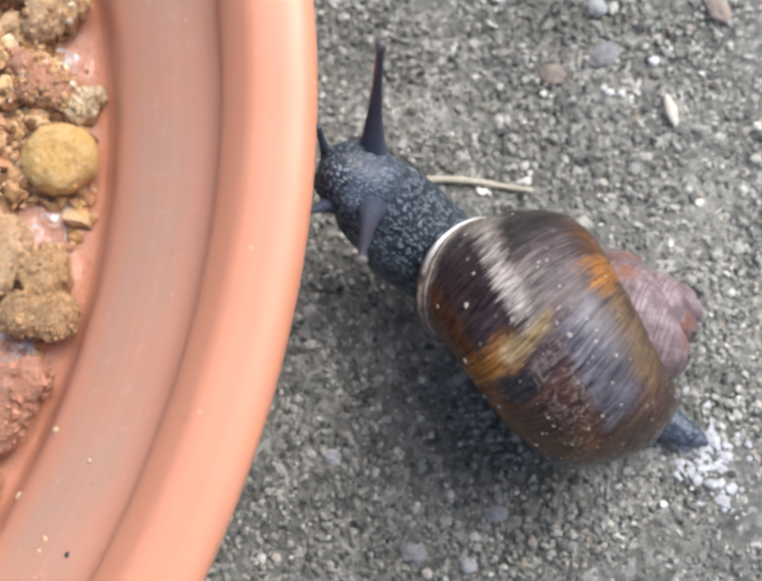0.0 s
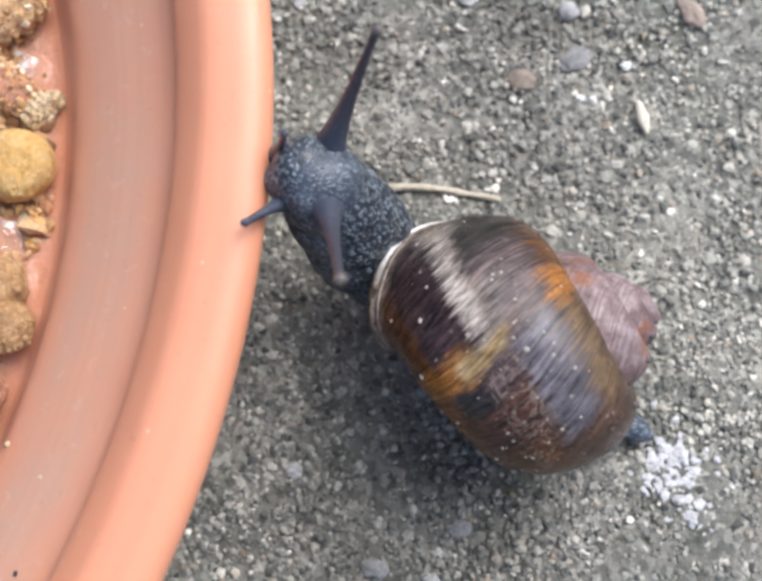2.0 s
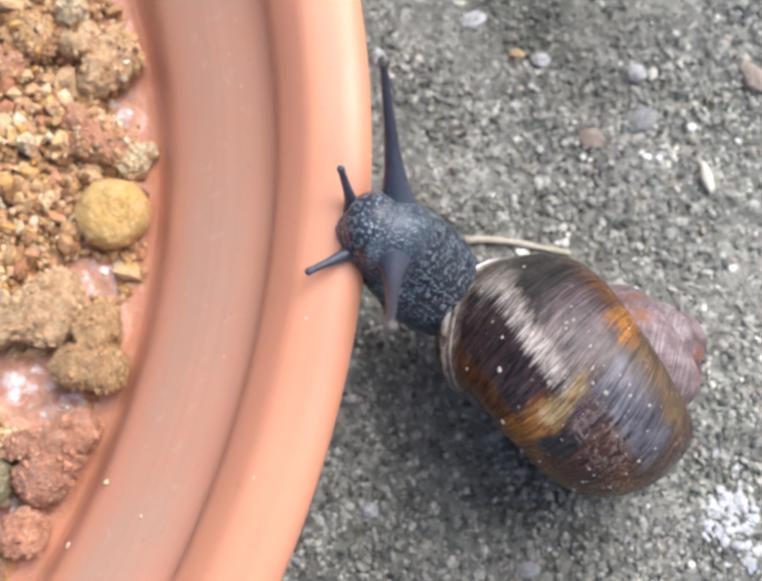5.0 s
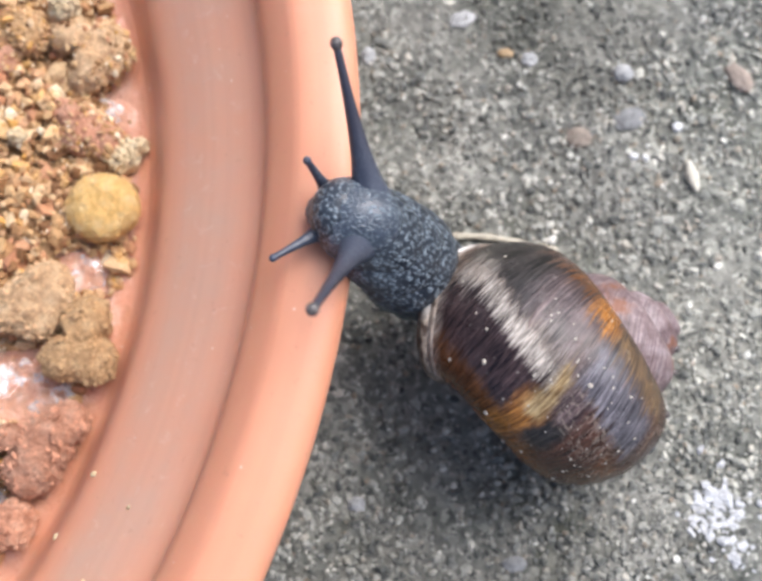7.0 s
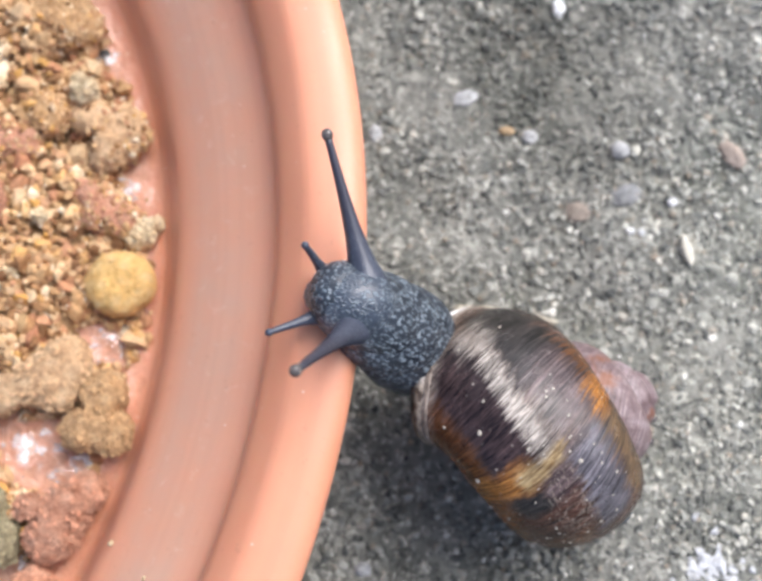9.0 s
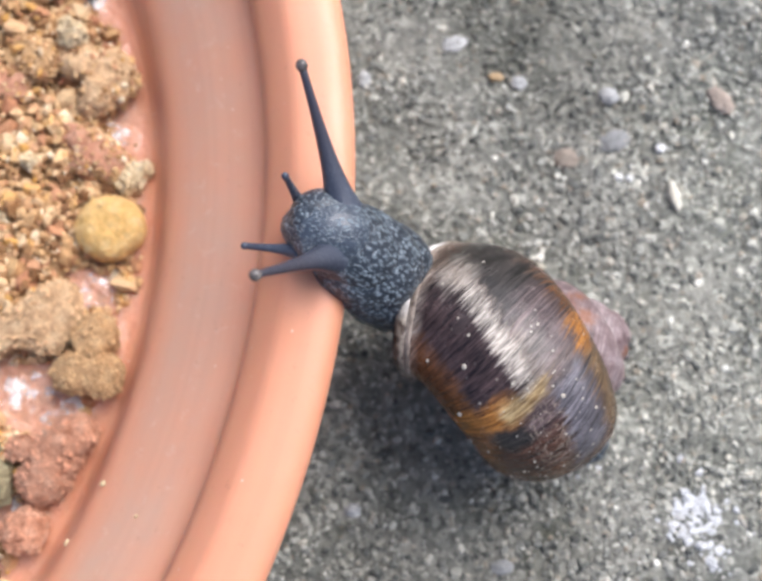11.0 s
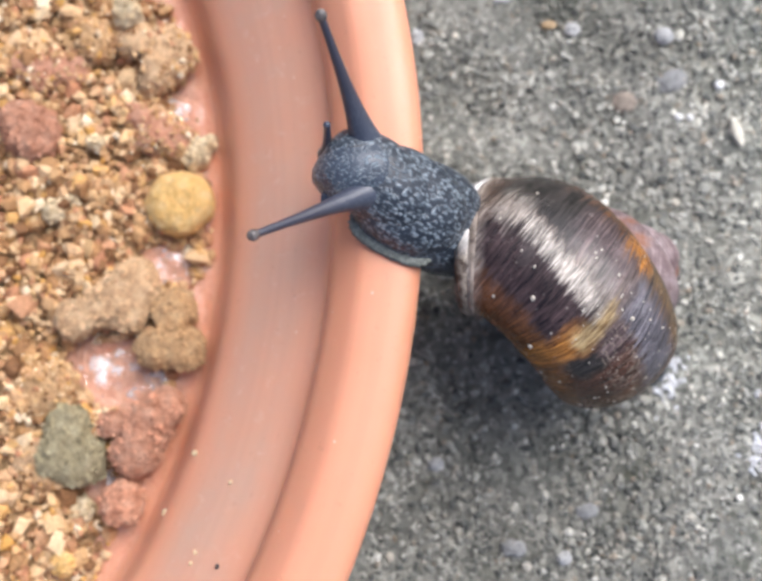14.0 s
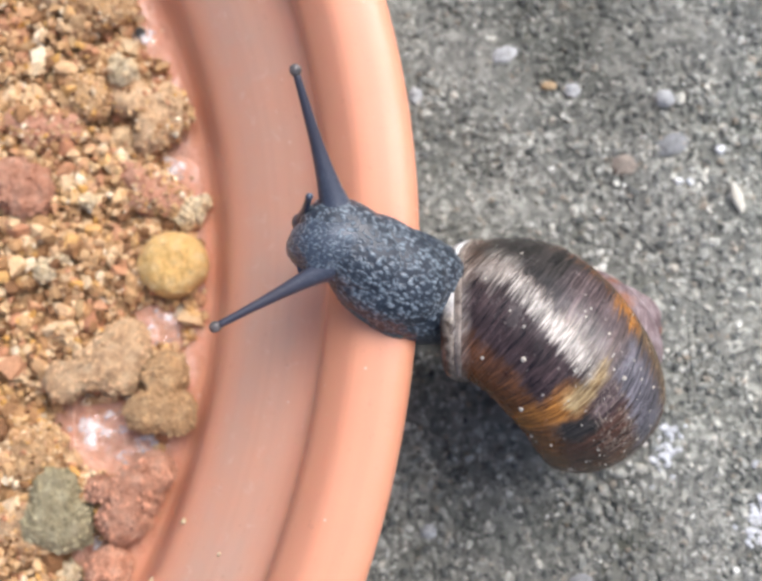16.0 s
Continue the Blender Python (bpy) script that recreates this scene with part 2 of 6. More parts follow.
    # chalky flakes and fine scratches
    flake = m.ramp(m.voronoi(1.3 * MM), (0.06, 1.0), (0.13, 0.0))
    flake = m.math("MULTIPLY", flake, m.ramp(m.noise(5 * MM, 3), (0.48, 0.0), (0.6, 0.8)))
    col = m.mix(flake, col, (0.62, 0.56, 0.48))
    hair = m.ramp(m.math("ABSOLUTE", m.math("SUBTRACT", m.noise(2.0 * MM, 4, 0.55, distort=1.6), 0.5)), (0.006, 1.0), (0.022, 0.0))
    col = m.mix(m.math("MULTIPLY", hair, field(-2.6, -1.66, -0.1, 0.45, 0.45, 0.15, 0.1)), col, (0.46, 0.38, 0.3))
    m.colour(col)
    m.set("Roughness", m.ramp(m.noise(2.5 * MM, 5), (0.3, 0.17), (0.7, 0.32)))
    m.set("Coat Weight", 0.06).set("Coat Roughness", 0.08)
    m.bump(mixed, 0.45, 0.45 * MM).bump(m.noise(1.6 * MM, 5), 0.35, 0.35 * MM)
    return m.m


def spire_material():
    """The worn, pinkish older whorls."""
    m = Mat("worn spire", 0.5, 0.4)
    col = m.ramp(m.noise(2.2 * MM, 6, 0.7), (0.32, (0.09, 0.055, 0.056)), (0.5, (0.2, 0.145, 0.145)), (0.7, (0.36, 0.3, 0.3)))
    g = m.t.nodes.new("ShaderNodeCombineXYZ")
    m.put(g.inputs[0], m.math("MULTIPLY", m.attr("along"), 26.0))
    m.put(g.inputs[1], m.attr("around"))
    col = m.mix(0.7, col, m.ramp(m.noise(1.0, 4, 0.6, at=g.outputs[0]), (0.38, 0.5), (0.62, 1.5)), "MULTIPLY")
    col = m.mix(m.ramp(m.noise(5 * MM, 4), (0.56, 0.0), (0.66, 0.8)), col, (0.22, 0.08, 0.03))
    m.colour(col).bump(m.noise(0.9 * MM, 5), 0.4, 0.3 * MM)
    return m.m


def skin_material(name="wet skin", flecks=1.0, lift=1.0, size=0.44):
    """Slate-grey skin with rows of paler tubercles."""
    m = Mat(name, 0.33, 0.5)
    squash = m.vmath("MULTIPLY", m.co, (0.8, 1.1, 1.0))
    warp = m.vmath("ADD", squash, m.vmath("MULTIPLY", m.vmath("SUBTRACT", m.noise(0.9 * MM, 3), (0.5, 0.5, 0.5)), (0.0008, 0.0008, 0.0008)))
    cell = m.voronoi(size * MM, at=warp)
    base = m.ramp(m.noise(3.5 * MM, 4), (0.3, (0.012 * lift, 0.016 * lift, 0.024 * lift)), (0.7, (0.034 * lift, 0.043 * lift, 0.058 * lift)))
    grain = m.ramp(cell, (0.24, 1.0), (0.6, 0.0))
    which = m.ramp(m.noise(0.9 * MM, 4, 0.75), (0.3, 0.4 * flecks), (0.6, 1.0 * flecks))
    pale = m.ramp(m.noise(2.2 * MM, 2), (0.35, (0.11, 0.135, 0.16)), (0.65, (0.25, 0.3, 0.335)))
    col = m.mix(m.math("MULTIPLY", grain, which), base, pale)
    m.colour(col)
    m.set("Subsurface Weight", 0.08).set("Subsurface Radius", (0.001, 0.001, 0.0012))
    if name == "stalk skin":  # feelers darken to brown towards the tip
        sep = m.t.nodes.new("ShaderNodeSeparateXYZ")
        m.put(sep.inputs[0], m.co)
        along = m.math("DIVIDE", sep.outputs[0], 13 * MM, True)
        m.colour(m.mix(m.ramp(along, (0.0, 0.0), (0.55, 0.85)), m.mix(0.5, col, (0.085, 0.1, 0.145)), (0.042, 0.04, 0.055)))
    m.bump(m.ramp(cell, (0.0, 1.0), (0.55, 0.0)), 0.5 * max(flecks, 0.25), 0.22 * MM)
    return m.m


CONCRETE, GRIT, CLAY, CRUMBS = concrete(), grit_material(), terracotta(), crumb_material()
SHELL, SPIRE, SKIN, STALK = shell_material(), spire_material(), skin_material(), skin_material("stalk skin", 0.3)
TAIL = skin_material("tail skin", 0.9, 2.3)
# the head's base is lifted to paint in the sky's sheen on it
HEAD, NECK = skin_material("head skin", 1.1, 2.2, 0.36), skin_material("neck skin", 0.3, 0.9)


def plain(name, a, b, size, rough=0.6, bump=0.3):
    m = Mat(name, rough, 0.4)
    m.colour(m.ramp(m.noise(size, 5, 0.65), (0.3, a), (0.7, b)))
    m.bump(m.noise(size * 0.5, 4), bump, size * 0.2)
    return m.m


SOLE = plain("pale foot edge", (0.07, 0.08, 0.07), (0.28, 0.29, 0.25), 0.5 * MM, 0.35)
EYE = plain("eye knob", (0.02, 0.016, 0.016), (0.2, 0.18, 0.17), 0.6 * MM, 0.1, 0.05)
LIP_TOP = (-0.01317, 0.01092, 0.00238)  # where the lip is thickest


def lip_material():
    """White where the lip is thick and clean, brown-grey and worn lower down."""
    m = Mat("shell lip", 0.4, 0.4)
    white = m.ramp(m.noise(1.5 * MM, 4), (0.3, (0.72, 0.7, 0.66)), (0.7, (0.9, 0.89, 0.87)))
    brown = m.ramp(m.noise(1.0 * MM, 5, 0.7), (0.42, (0.05, 0.032, 0.022)), (0.62, (0.3, 0.25, 0.2)))
    m.colour(m.mix(m.ramp(m.vmath("DISTANCE", m.co, LIP_TOP), (3.6 * MM, 1.0), (5.4 * MM, 0.0)), brown, white))
    m.bump(m.noise(0.8 * MM, 4), 0.4, 0.3 * MM)
    return m.m


LIP = lip_material()
WORN = plain("pale worn shell margin", (0.05, 0.032, 0.022), (0.36, 0.3, 0.25), 1.6 * MM, 0.45, 0.5)
CRUST = plain("chalky speck", (0.36, 0.31, 0.24), (0.64, 0.6, 0.52), 0.5 * MM, 0.7)
KIBBLE = {
    "yellow": kibble_material("yellow kibble", (0.82, 0.47, 0.135), (0.94, 0.6, 0.215), (0.95, 0.71, 0.36)),
    "brown": kibble_material("brown kibble", (0.4, 0.215, 0.09), (0.64, 0.395, 0.19), (0.77, 0.53, 0.29)),
    "grey": kibble_material("dull grey-brown kibble", (0.43, 0.25, 0.125), (0.68, 0.445, 0.245), (0.8, 0.59, 0.36)),
    "red": kibble_material("brick-red kibble", (0.42, 0.165, 0.085), (0.67, 0.335, 0.205), (0.79, 0.48, 0.33)),
    "green": kibble_material("olive-green kibble", (0.29, 0.23, 0.12), (0.45, 0.385, 0.225), (0.58, 0.51, 0.33)),
    "dark": kibble_material("dark seed", (0.03, 0.03, 0.03), (0.07, 0.065, 0.06), (0.14, 0.13, 0.12)),
    "cream": kibble_material("cream crumb", (0.66, 0.45, 0.23), (0.84, 0.66, 0.4), (0.92, 0.8, 0.58)),
}


# ---- mesh helpers ----
def part(name, bm, material, parent=None, label="", smooth=True):
    me = bpy.data.meshes.new(name)
    bm.to_mesh(me)
    bm.free()
    if smooth:
        me.polygons.foreach_set("use_smooth", [True] * len(me.polygons))
    me.materials.append(material)
    ob = new(name, me)
    if parent:
        ob.parent = parent
    if label:
        ob["label"] = label
    return ob


def raw(name, verts, faces, material, parent=None, smooth=False):
    me = bpy.data.meshes.new(name)
    me.from_pydata(verts, [], faces)
    if smooth:
        me.polygons.foreach_set("use_smooth", [True] * len(me.polygons))
    me.materials.append(material)
    ob = new(name, me)
    if parent:
        ob.parent = parent
    return ob


def blob(radii, subdivisions=3, rough=0.0, size=1.0, seed=0, power=2.0):
    """A rounded lump with uneven skin; power over 2 squares it off."""
    bm = bmesh.new()
    bmesh.ops.create_icosphere(bm, subdivisions=subdivisions, radius=1)
    for v in bm.verts:
        d = v.co.normalized()
        k = (abs(d.x) ** power + abs(d.y) ** power + abs(d.z) ** power) ** (-1 / power)
        k *= 1 + rough * noise.fractal(d * size + Vector((seed * 7.3, seed * 3.1, seed * 5.7)), 1.0, 2.0, 4)
        v.co = Vector((d.x * radii[0], d.y * radii[1], d.z * radii[2])) * k
    return bm


def lobed(lobes, height, subdivisions=5, rough=0.12, seed=0):
    """A crumbly kibble pressed from several round lobes (x, y, radius), star-shaped about its middle, all in metres."""
    cx = sum(l[0] * l[2] for l in lobes) / sum(l[2] for l in lobes)
    cy = sum(l[1] * l[2] for l in lobes) / sum(l[2] for l in lobes)
    bm = bmesh.new()
    bmesh.ops.create_icosphere(bm, subdivisions=subdivisions, radius=1)
    top = max(l[2] for l in lobes)
    shift = Vector((seed * 9.1, seed * 4.3, seed * 1.7))
    for v in bm.verts:
        d = v.co.normalized()
        flat = math.hypot(d.x, d.y)
        ux, uy = (d.x / flat, d.y / flat) if flat > 1e-6 else (1.0, 0.0)
        total = (0.5 * top) ** 6
        for x, y, r in lobes:
            ox, oy = x - cx, y - cy
            b = ux * ox + uy * oy
            q = b * b - (ox * ox + oy * oy - r * r)
            if q > 0:
                total += max(0.0, b + math.sqrt(q)) ** 6
        reach = total ** (1 / 6) * 0.98
        p = Vector((ux * reach * flat ** 0.62, uy * reach * flat ** 0.62, math.copysign(abs(d.z) ** 0.85, d.z) * height * 0.5))
        lump = noise.fractal(p / MM * 0.38 + shift, 1.0, 2.0, 3)
        chip = noise.voronoi(p / MM * 0.8 + shift)[0][0] - 0.45
        fine = noise.fractal(p / MM * 1.9 + shift, 0.7, 2.0, 4)
        v.co = p + d * MM * rough * (3.2 * lump + 1.3 * chip + 1.1 * fine)
    return bm, cx, cy


ICO = bmesh.new()
bmesh.ops.create_icosphere(ICO, subdivisions=1, radius=1)
ICO_V = np.array([v.co[:] for v in ICO.verts])
ICO_F = np.array([[v.index for v in f.verts] for f in ICO.faces])
ICO.free()


def scatter(name, places, sizes, material, rng, flat=0.8, ragged=0.3, parent=None):
    """Many small angular grains as one mesh."""
    n = len(places)
    q = rng.normal(size=(n, 3, 3))
    turn = np.linalg.qr(q)[0]
    k = 1 + ragged * rng.uniform(-1, 1, size=(n, 12, 1))
    stretch = rng.uniform(0.65, 1.3, size=(n, 1, 3))
    v = ICO_V[None] * k * stretch * np.asarray(sizes)[:, None, None]
    v = np.einsum("nij,nkj->nki", turn, v)
    v[:, :, 2] *= flat
    v += np.asarray(places)[:, None, :]
    f = ICO_F[None] + 12 * np.arange(n)[:, None, None]
    return raw(name, v.reshape(-1, 3).tolist(), f.reshape(-1, 3).tolist(), material, parent)


# ---- the ground: weathered concrete ----
DISH = Vector((-110.0 * MM, 34.3 * MM, 0))
RIM = 103.8 * MM


def build_ground():
    rng = np.random.default_rng(5)
    bm = bmesh.new()
    n, half = 260, 0.13
    edge = 40.0
    # fine grid near the subject, then skirts out to the horizon
    grid = [[None] * (n + 1) for _ in range(n + 1)]
    for i in range(n + 1):
        for j in range(n + 1):
            x, y = -half + 2 * half * i / n, -half + 2 * half * j / n + 0.03
            p = Vector((x, y, 0))
            z = 0.5 * MM * (noise.fractal(p * 90, 1.0, 2.0, 4) - 0.3) + 0.22 * MM * noise.fractal(p * 900, 1.0, 2.0, 2)
            fade = min(1.0, 8 * min(i, j, n - i, n - j) / n)
            grid[i][j] = bm.verts.new((x, y, z * fade))
    for i in range(n):
        for j in range(n):
            bm.faces.new((grid[i][j], grid[i + 1][j], grid[i + 1][j + 1], grid[i][j + 1]))
    ring = [grid[i][0] for i in range(n)] + [grid[n][j] for j in range(n)] + [grid[i][n] for i in range(n, 0, -1)] + [grid[0][j] for j in range(n, 0, -1)]
    outer = [bm.verts.new((v.co.x / half * edge, (v.co.y - 0.03) / half * edge, 0)) for v in ring]
    for k in range(len(ring)):
        m = (k + 1) % len(ring)
        bm.faces.new((ring[k], outer[k], outer[m], ring[m]))
    ground = tagged(part("ground", bm, CONCRETE), "rough weathered grey concrete ground with fine aggregate", "ground", kind="structure")

    # loose and bedded grains
    n = 42000
    x, y = rng.uniform(-34, 58, n) * MM, rng.uniform(-22, 92, n) * MM
    r = np.clip(rng.lognormal(-1.5, 0.42, n), 0.1, 0.75) * MM
    keep = np.hypot(x - DISH.x, y - DISH.y) > RIM - 9 * MM
    x, y, r = x[keep], y[keep], r[keep]
    z = -0.1 * r + 0.08 * MM * rng.normal(size=len(r))
    tagged(scatter("grit", np.stack([x, y, z], 1), r, GRIT, rng, flat=0.7), "grey, white and brown sand grains bedded in concrete", "grit", kind="stuff")
    return ground


build_ground()


# ---- small things on the concrete ----
def build_ground_bits():
    grey = plain("grey pebble", (0.25, 0.255, 0.25), (0.46, 0.455, 0.445), 1.0 * MM, 0.7, 0.5)
    slate = plain("slate pebble", (0.14, 0.142, 0.14), (0.28, 0.28, 0.275), 0.9 * MM, 0.8, 0.6)
    ochre = plain("ochre grain", (0.3, 0.2, 0.1), (0.48, 0.35, 0.2), 0.8 * MM, 0.6)
    tan = plain("tan stone", (0.23, 0.185, 0.15), (0.42, 0.345, 0.285), 1.0 * MM, 0.8, 0.6)
    umber = plain("umber stone", (0.15, 0.125, 0.1), (0.29, 0.24, 0.195), 0.9 * MM, 0.8, 0.6)
    white = plain("white grain", (0.6, 0.6, 0.58), (0.85, 0.85, 0.84), 0.8 * MM, 0.5)
    straw = plain("dry straw", (0.4, 0.36, 0.27), (0.6, 0.55, 0.44), 0.7 * MM, 0.7)
    husk_mat = plain("pale seed husk", (0.5, 0.45, 0.34), (0.72, 0.69, 0.6), 0.6 * MM, 0.6)
    chalk = plain("chalky white residue", (0.34, 0.34, 0.34), (0.7, 0.71, 0.72), 1.2 * MM, 0.8, 0.6)

    def stone(name, x, y, radii, mat, label, turn=0, seed=0):
        ob = part(name, blob([a * MM for a in radii], 4, 0.1 if "smooth" in label else 0.28, 1.6, seed), mat)
        ob.matrix_basis = pose(x * MM, y * MM, radii[2] * 0.15 * MM, 0, 0, turn)
        return tagged(ob, label, "pebble", group="pebbles on the concrete")

    stone("pebble", 25.0, 54.7, (1.25, 1.15, 0.8), grey, "smooth rounded grey pebble bedded in the concrete", 0, 1)
    stone("pebble", 39.2, 54.6, (2.2, 1.2, 0.7), tan, "flat tan stone chip lying on the concrete", -50, 2)
    stone("pebble", 10.7, 56.8, (0.95, 0.6, 0.5), ochre, "small ochre grain on the concrete", 0, 3)
    stone("pebble", 31.4, 48.1, (0.62, 0.55, 0.5), white, "bright white grain on the concrete", 0, 4)
    stone("pebble", 19.6, 46.4, (1.5, 1.3, 0.4), umber, "flat brownish stone bedded in the concrete", 0, 5)
    stone("pebble", 3.2, -7.5, (1.5, 1.1, 0.6), slate, "dark slate pebble bedded in the concrete", 0, 6)
    stone("pebble", 25.6, 48.9, (1.9, 1.3, 0.4), slate, "dark slate pebble bedded in the concrete", 20, 7)
    stone("pebble", 9.1, -8.8, (0.95, 0.85, 0.6), grey, "small pale grey pebble bedded in the concrete", 0, 8)
    stone("pebble", -5.6, 2.6, (1.0, 0.8, 0.5), grey, "small pale grey pebble bedded in the concrete", 0, 9)
    stone("pebble", -6.0, 56.0, (0.8, 1.1, 0.5), grey, "small pale grey pebble bedded in the concrete", 0, 10)
    stone("pebble", 13.6, 56.1, (1.0, 0.9, 0.5), grey, "small pale grey pebble bedded in the concrete", 0, 11)
    stone("pebble", 5.3, 61.0, (1.5, 1.1, 0.45), grey, "pale grey stone bedded in the concrete", 20, 12)
    stone("pebble", 17.3, 73.9, (0.8, 1.2, 0.5), white, "bright white grain on the concrete", 0, 13)
    stone("pebble", 26.1, 44.2, (0.5, 0.45, 0.4), white, "bright white grain on the concrete", 0, 14)
    stone("pebble", 27.5, 44.1, (0.45, 0.4, 0.4), white, "bright white grain on the concrete", 0, 15)
    stone("pebble", 12.0, -3.4, (1.2, 0.9, 0.4), slate, "dark slate pebble bedded in the concrete", 0, 16)
    # a seed husk
    bm = blob((2.1 * MM, 0.72 * MM, 0.5 * MM), 3, 0.06, 2, 3)
    for v in bm.verts:
        t = v.co.x / (2.1 * MM)
        v.co.y *= 1 - 0.45 * t * t
        v.co.z += 0.12 * MM * t * t
    husk = part("seed_husk", bm, husk_mat)
    husk.matrix_basis = pose(33.0 * MM, 41.9 * MM, 0.5 * MM, 0, 0, -77)
    tagged(husk, "pale dry seed husk lying on the concrete", "husk")
    # a dry stalk
    a, b = Vector((4.4 * MM, 33.6 * MM, 0)), Vector((16.9 * MM, 32.7 * MM, 0))
    bm = bmesh.new()
    rings = []
    for i in range(15):
        t = i / 14
        c = a.lerp(b, t) + Vector((0, 0.35 * MM * math.sin(t * 4.2), 0.45 * MM + 0.2 * MM * math.sin(t * 7)))
        rad = MM * (0.44 - 0.12 * t + 0.05 * math.sin(t * 23))
        rings.append([bm.verts.new(c + Vector((0, math.cos(k * math.pi / 4) * rad, math.sin(k * math.pi / 4) * rad))) for k in range(8)])
    for p, q in zip(rings, rings[1:]):
        for k in range(8):
            bm.faces.new((p[k], p[(k + 1) % 8], q[(k + 1) % 8], q[k]))
    bm.faces.new(rings[0][::-1])
    bm.faces.new(rings[-1])
    tagged(part("straw", bm, straw), "short dry straw stalk lying on the concrete", "straw")
    # a chalky, flaky patch
    rng = np.random.default_rng(11)
    pts = []
    for cx, cy, s, n in ((32.8, 4.4, 1.32, 18), (35.5, 3.9, 1.56, 17), (34.4, 1.2, 1.68, 19), (37.6, 2.4, 1.56, 16), (37.5, -1.3, 1.20, 15), (22.8, 10.6, 1.20, 27), (24.0, 13.5, 0.72, 15), (34.9, 3.5, 1.44, 37), (33.8, 1.6, 0.96, 24), (37.2, -2.5, 0.84, 12)):
        pts.append(np.stack([rng.normal(cx, s, n), rng.normal(cy, s * 1.2, n)], 1))
    pts = np.concatenate(pts) * MM
    z = np.full((len(pts), 1), 0.1 * MM)
    sizes = np.clip(rng.lognormal(-1.15, 0.45, len(pts)), 0.12, 0.8) * MM
    tagged(scatter("chalk_residue", np.hstack([pts, z]), sizes, chalk, rng, flat=0.4, ragged=0.4), "flaky chalk-white residue stuck to the concrete", "residue", kind="stuff")


build_ground_bits()


# ---- the terracotta saucer ----
# radius and height in mm, part by part, from the underside round the rim to the middle of the floor
PROFILES = {
    "base": [(0, 0.6), (70, 0.6), (74, 0.3), (77, 0.6), (79.5, 2.2), (88, 12), (94.5, 18.2), (97.6, 19.0)],
    "rim": [(97.6, 19.0), (101.6, 19.2), (103.2, 20.0), (103.8, 21.8), (103.7, 23.0), (103.0, 24.0), (101.8, 24.5), (99.8, 24.6), (98.4, 24.5), (97.8, 24.3),
            (97.3, 24.0), (96.6, 23.4), (95.7, 22.5), (95.0, 21.6), (94.65, 20.7), (94.4, 19.5), (94.2, 18.6)],
    "inner_wall": [(94.2, 18.6), (93.75, 18.1), (92.8, 17.55), (91.0, 16.6), (88.0, 14.9), (85.2, 12.9), (83.6, 11.6), (82.6, 10.5), (82.0, 9.4), (81.4, 8.0), (80.7, 6.5), (79.9, 5.6)],
    "floor": [(79.9, 5.6), (79.0, 5.15), (77.6, 5.0), (74, 4.95), (60, 4.8), (30, 4.7), (0, 4.7)],
}


def lathe(prof0, n=220):
    """A turned strip of the saucer, slightly out of round."""
    bm = bmesh.new()
    prof = []
    for i in range(len(prof0) - 1):
        p0, p1, p2, p3 = (prof0[max(i - 1, 0)], prof0[i], prof0[i + 1], prof0[min(i + 2, len(prof0) - 1)])
        steps = 3 if 70 < p1[0] else 1
        for s in range(steps):
            u = s / steps
            prof.append(tuple(0.5 * (2 * p1[k] + (p2[k] - p0[k]) * u + (2 * p0[k] - 5 * p1[k] + 4 * p2[k] - p3[k]) * u * u + (3 * p1[k] - p0[k] - 3 * p2[k] + p3[k]) * u ** 3) for k in (0, 1)))
    prof.append(prof0[-1])
    rings = []
    for r, z in prof:
        if r < 0.01:
            rings.append([bm.verts.new((0, 0, z * MM))])
            continue
        ring = []
        for k in range(n):
            a = 2 * math.pi * k / n
            wob = 1 + 0.0008 * math.sin(3 * a + 1) + 0.0005 * math.sin(7 * a)
            ring.append(bm.verts.new((r * MM * wob * math.cos(a), r * MM * wob * math.sin(a), z * MM)))
        rings.append(ring)
    for p, q in zip(rings, rings[1:]):
        for k in range(n):
            m = (k + 1) % n
            if len(p) == 1:
                bm.faces.new((p[0], q[m], q[k]))
            elif len(q) == 1:
                bm.faces.new((p[k], p[m], q[0]))
            else:
                bm.faces.new((p[k], p[m], q[m], q[k]))
    return bm


def build_saucer():
    saucer = tagged(new("saucer"), "round terracotta-coloured plastic plant saucer holding pet food", "saucer")
    saucer.matrix_basis = Matrix.Translation(DISH)
    labels = {"rim": "smooth pale orange rolled rim", "inner_wall": "dusty pinkish-brown sloping inner wall", "floor": "shiny damp pink floor"}
    for name, prof in PROFILES.items():
        part(name, lathe(prof), CLAY, saucer, labels.get(name, ""))
    return saucer


build_saucer()


# ---- pet food in the saucer ----
FLOOR = 4.9 * MM


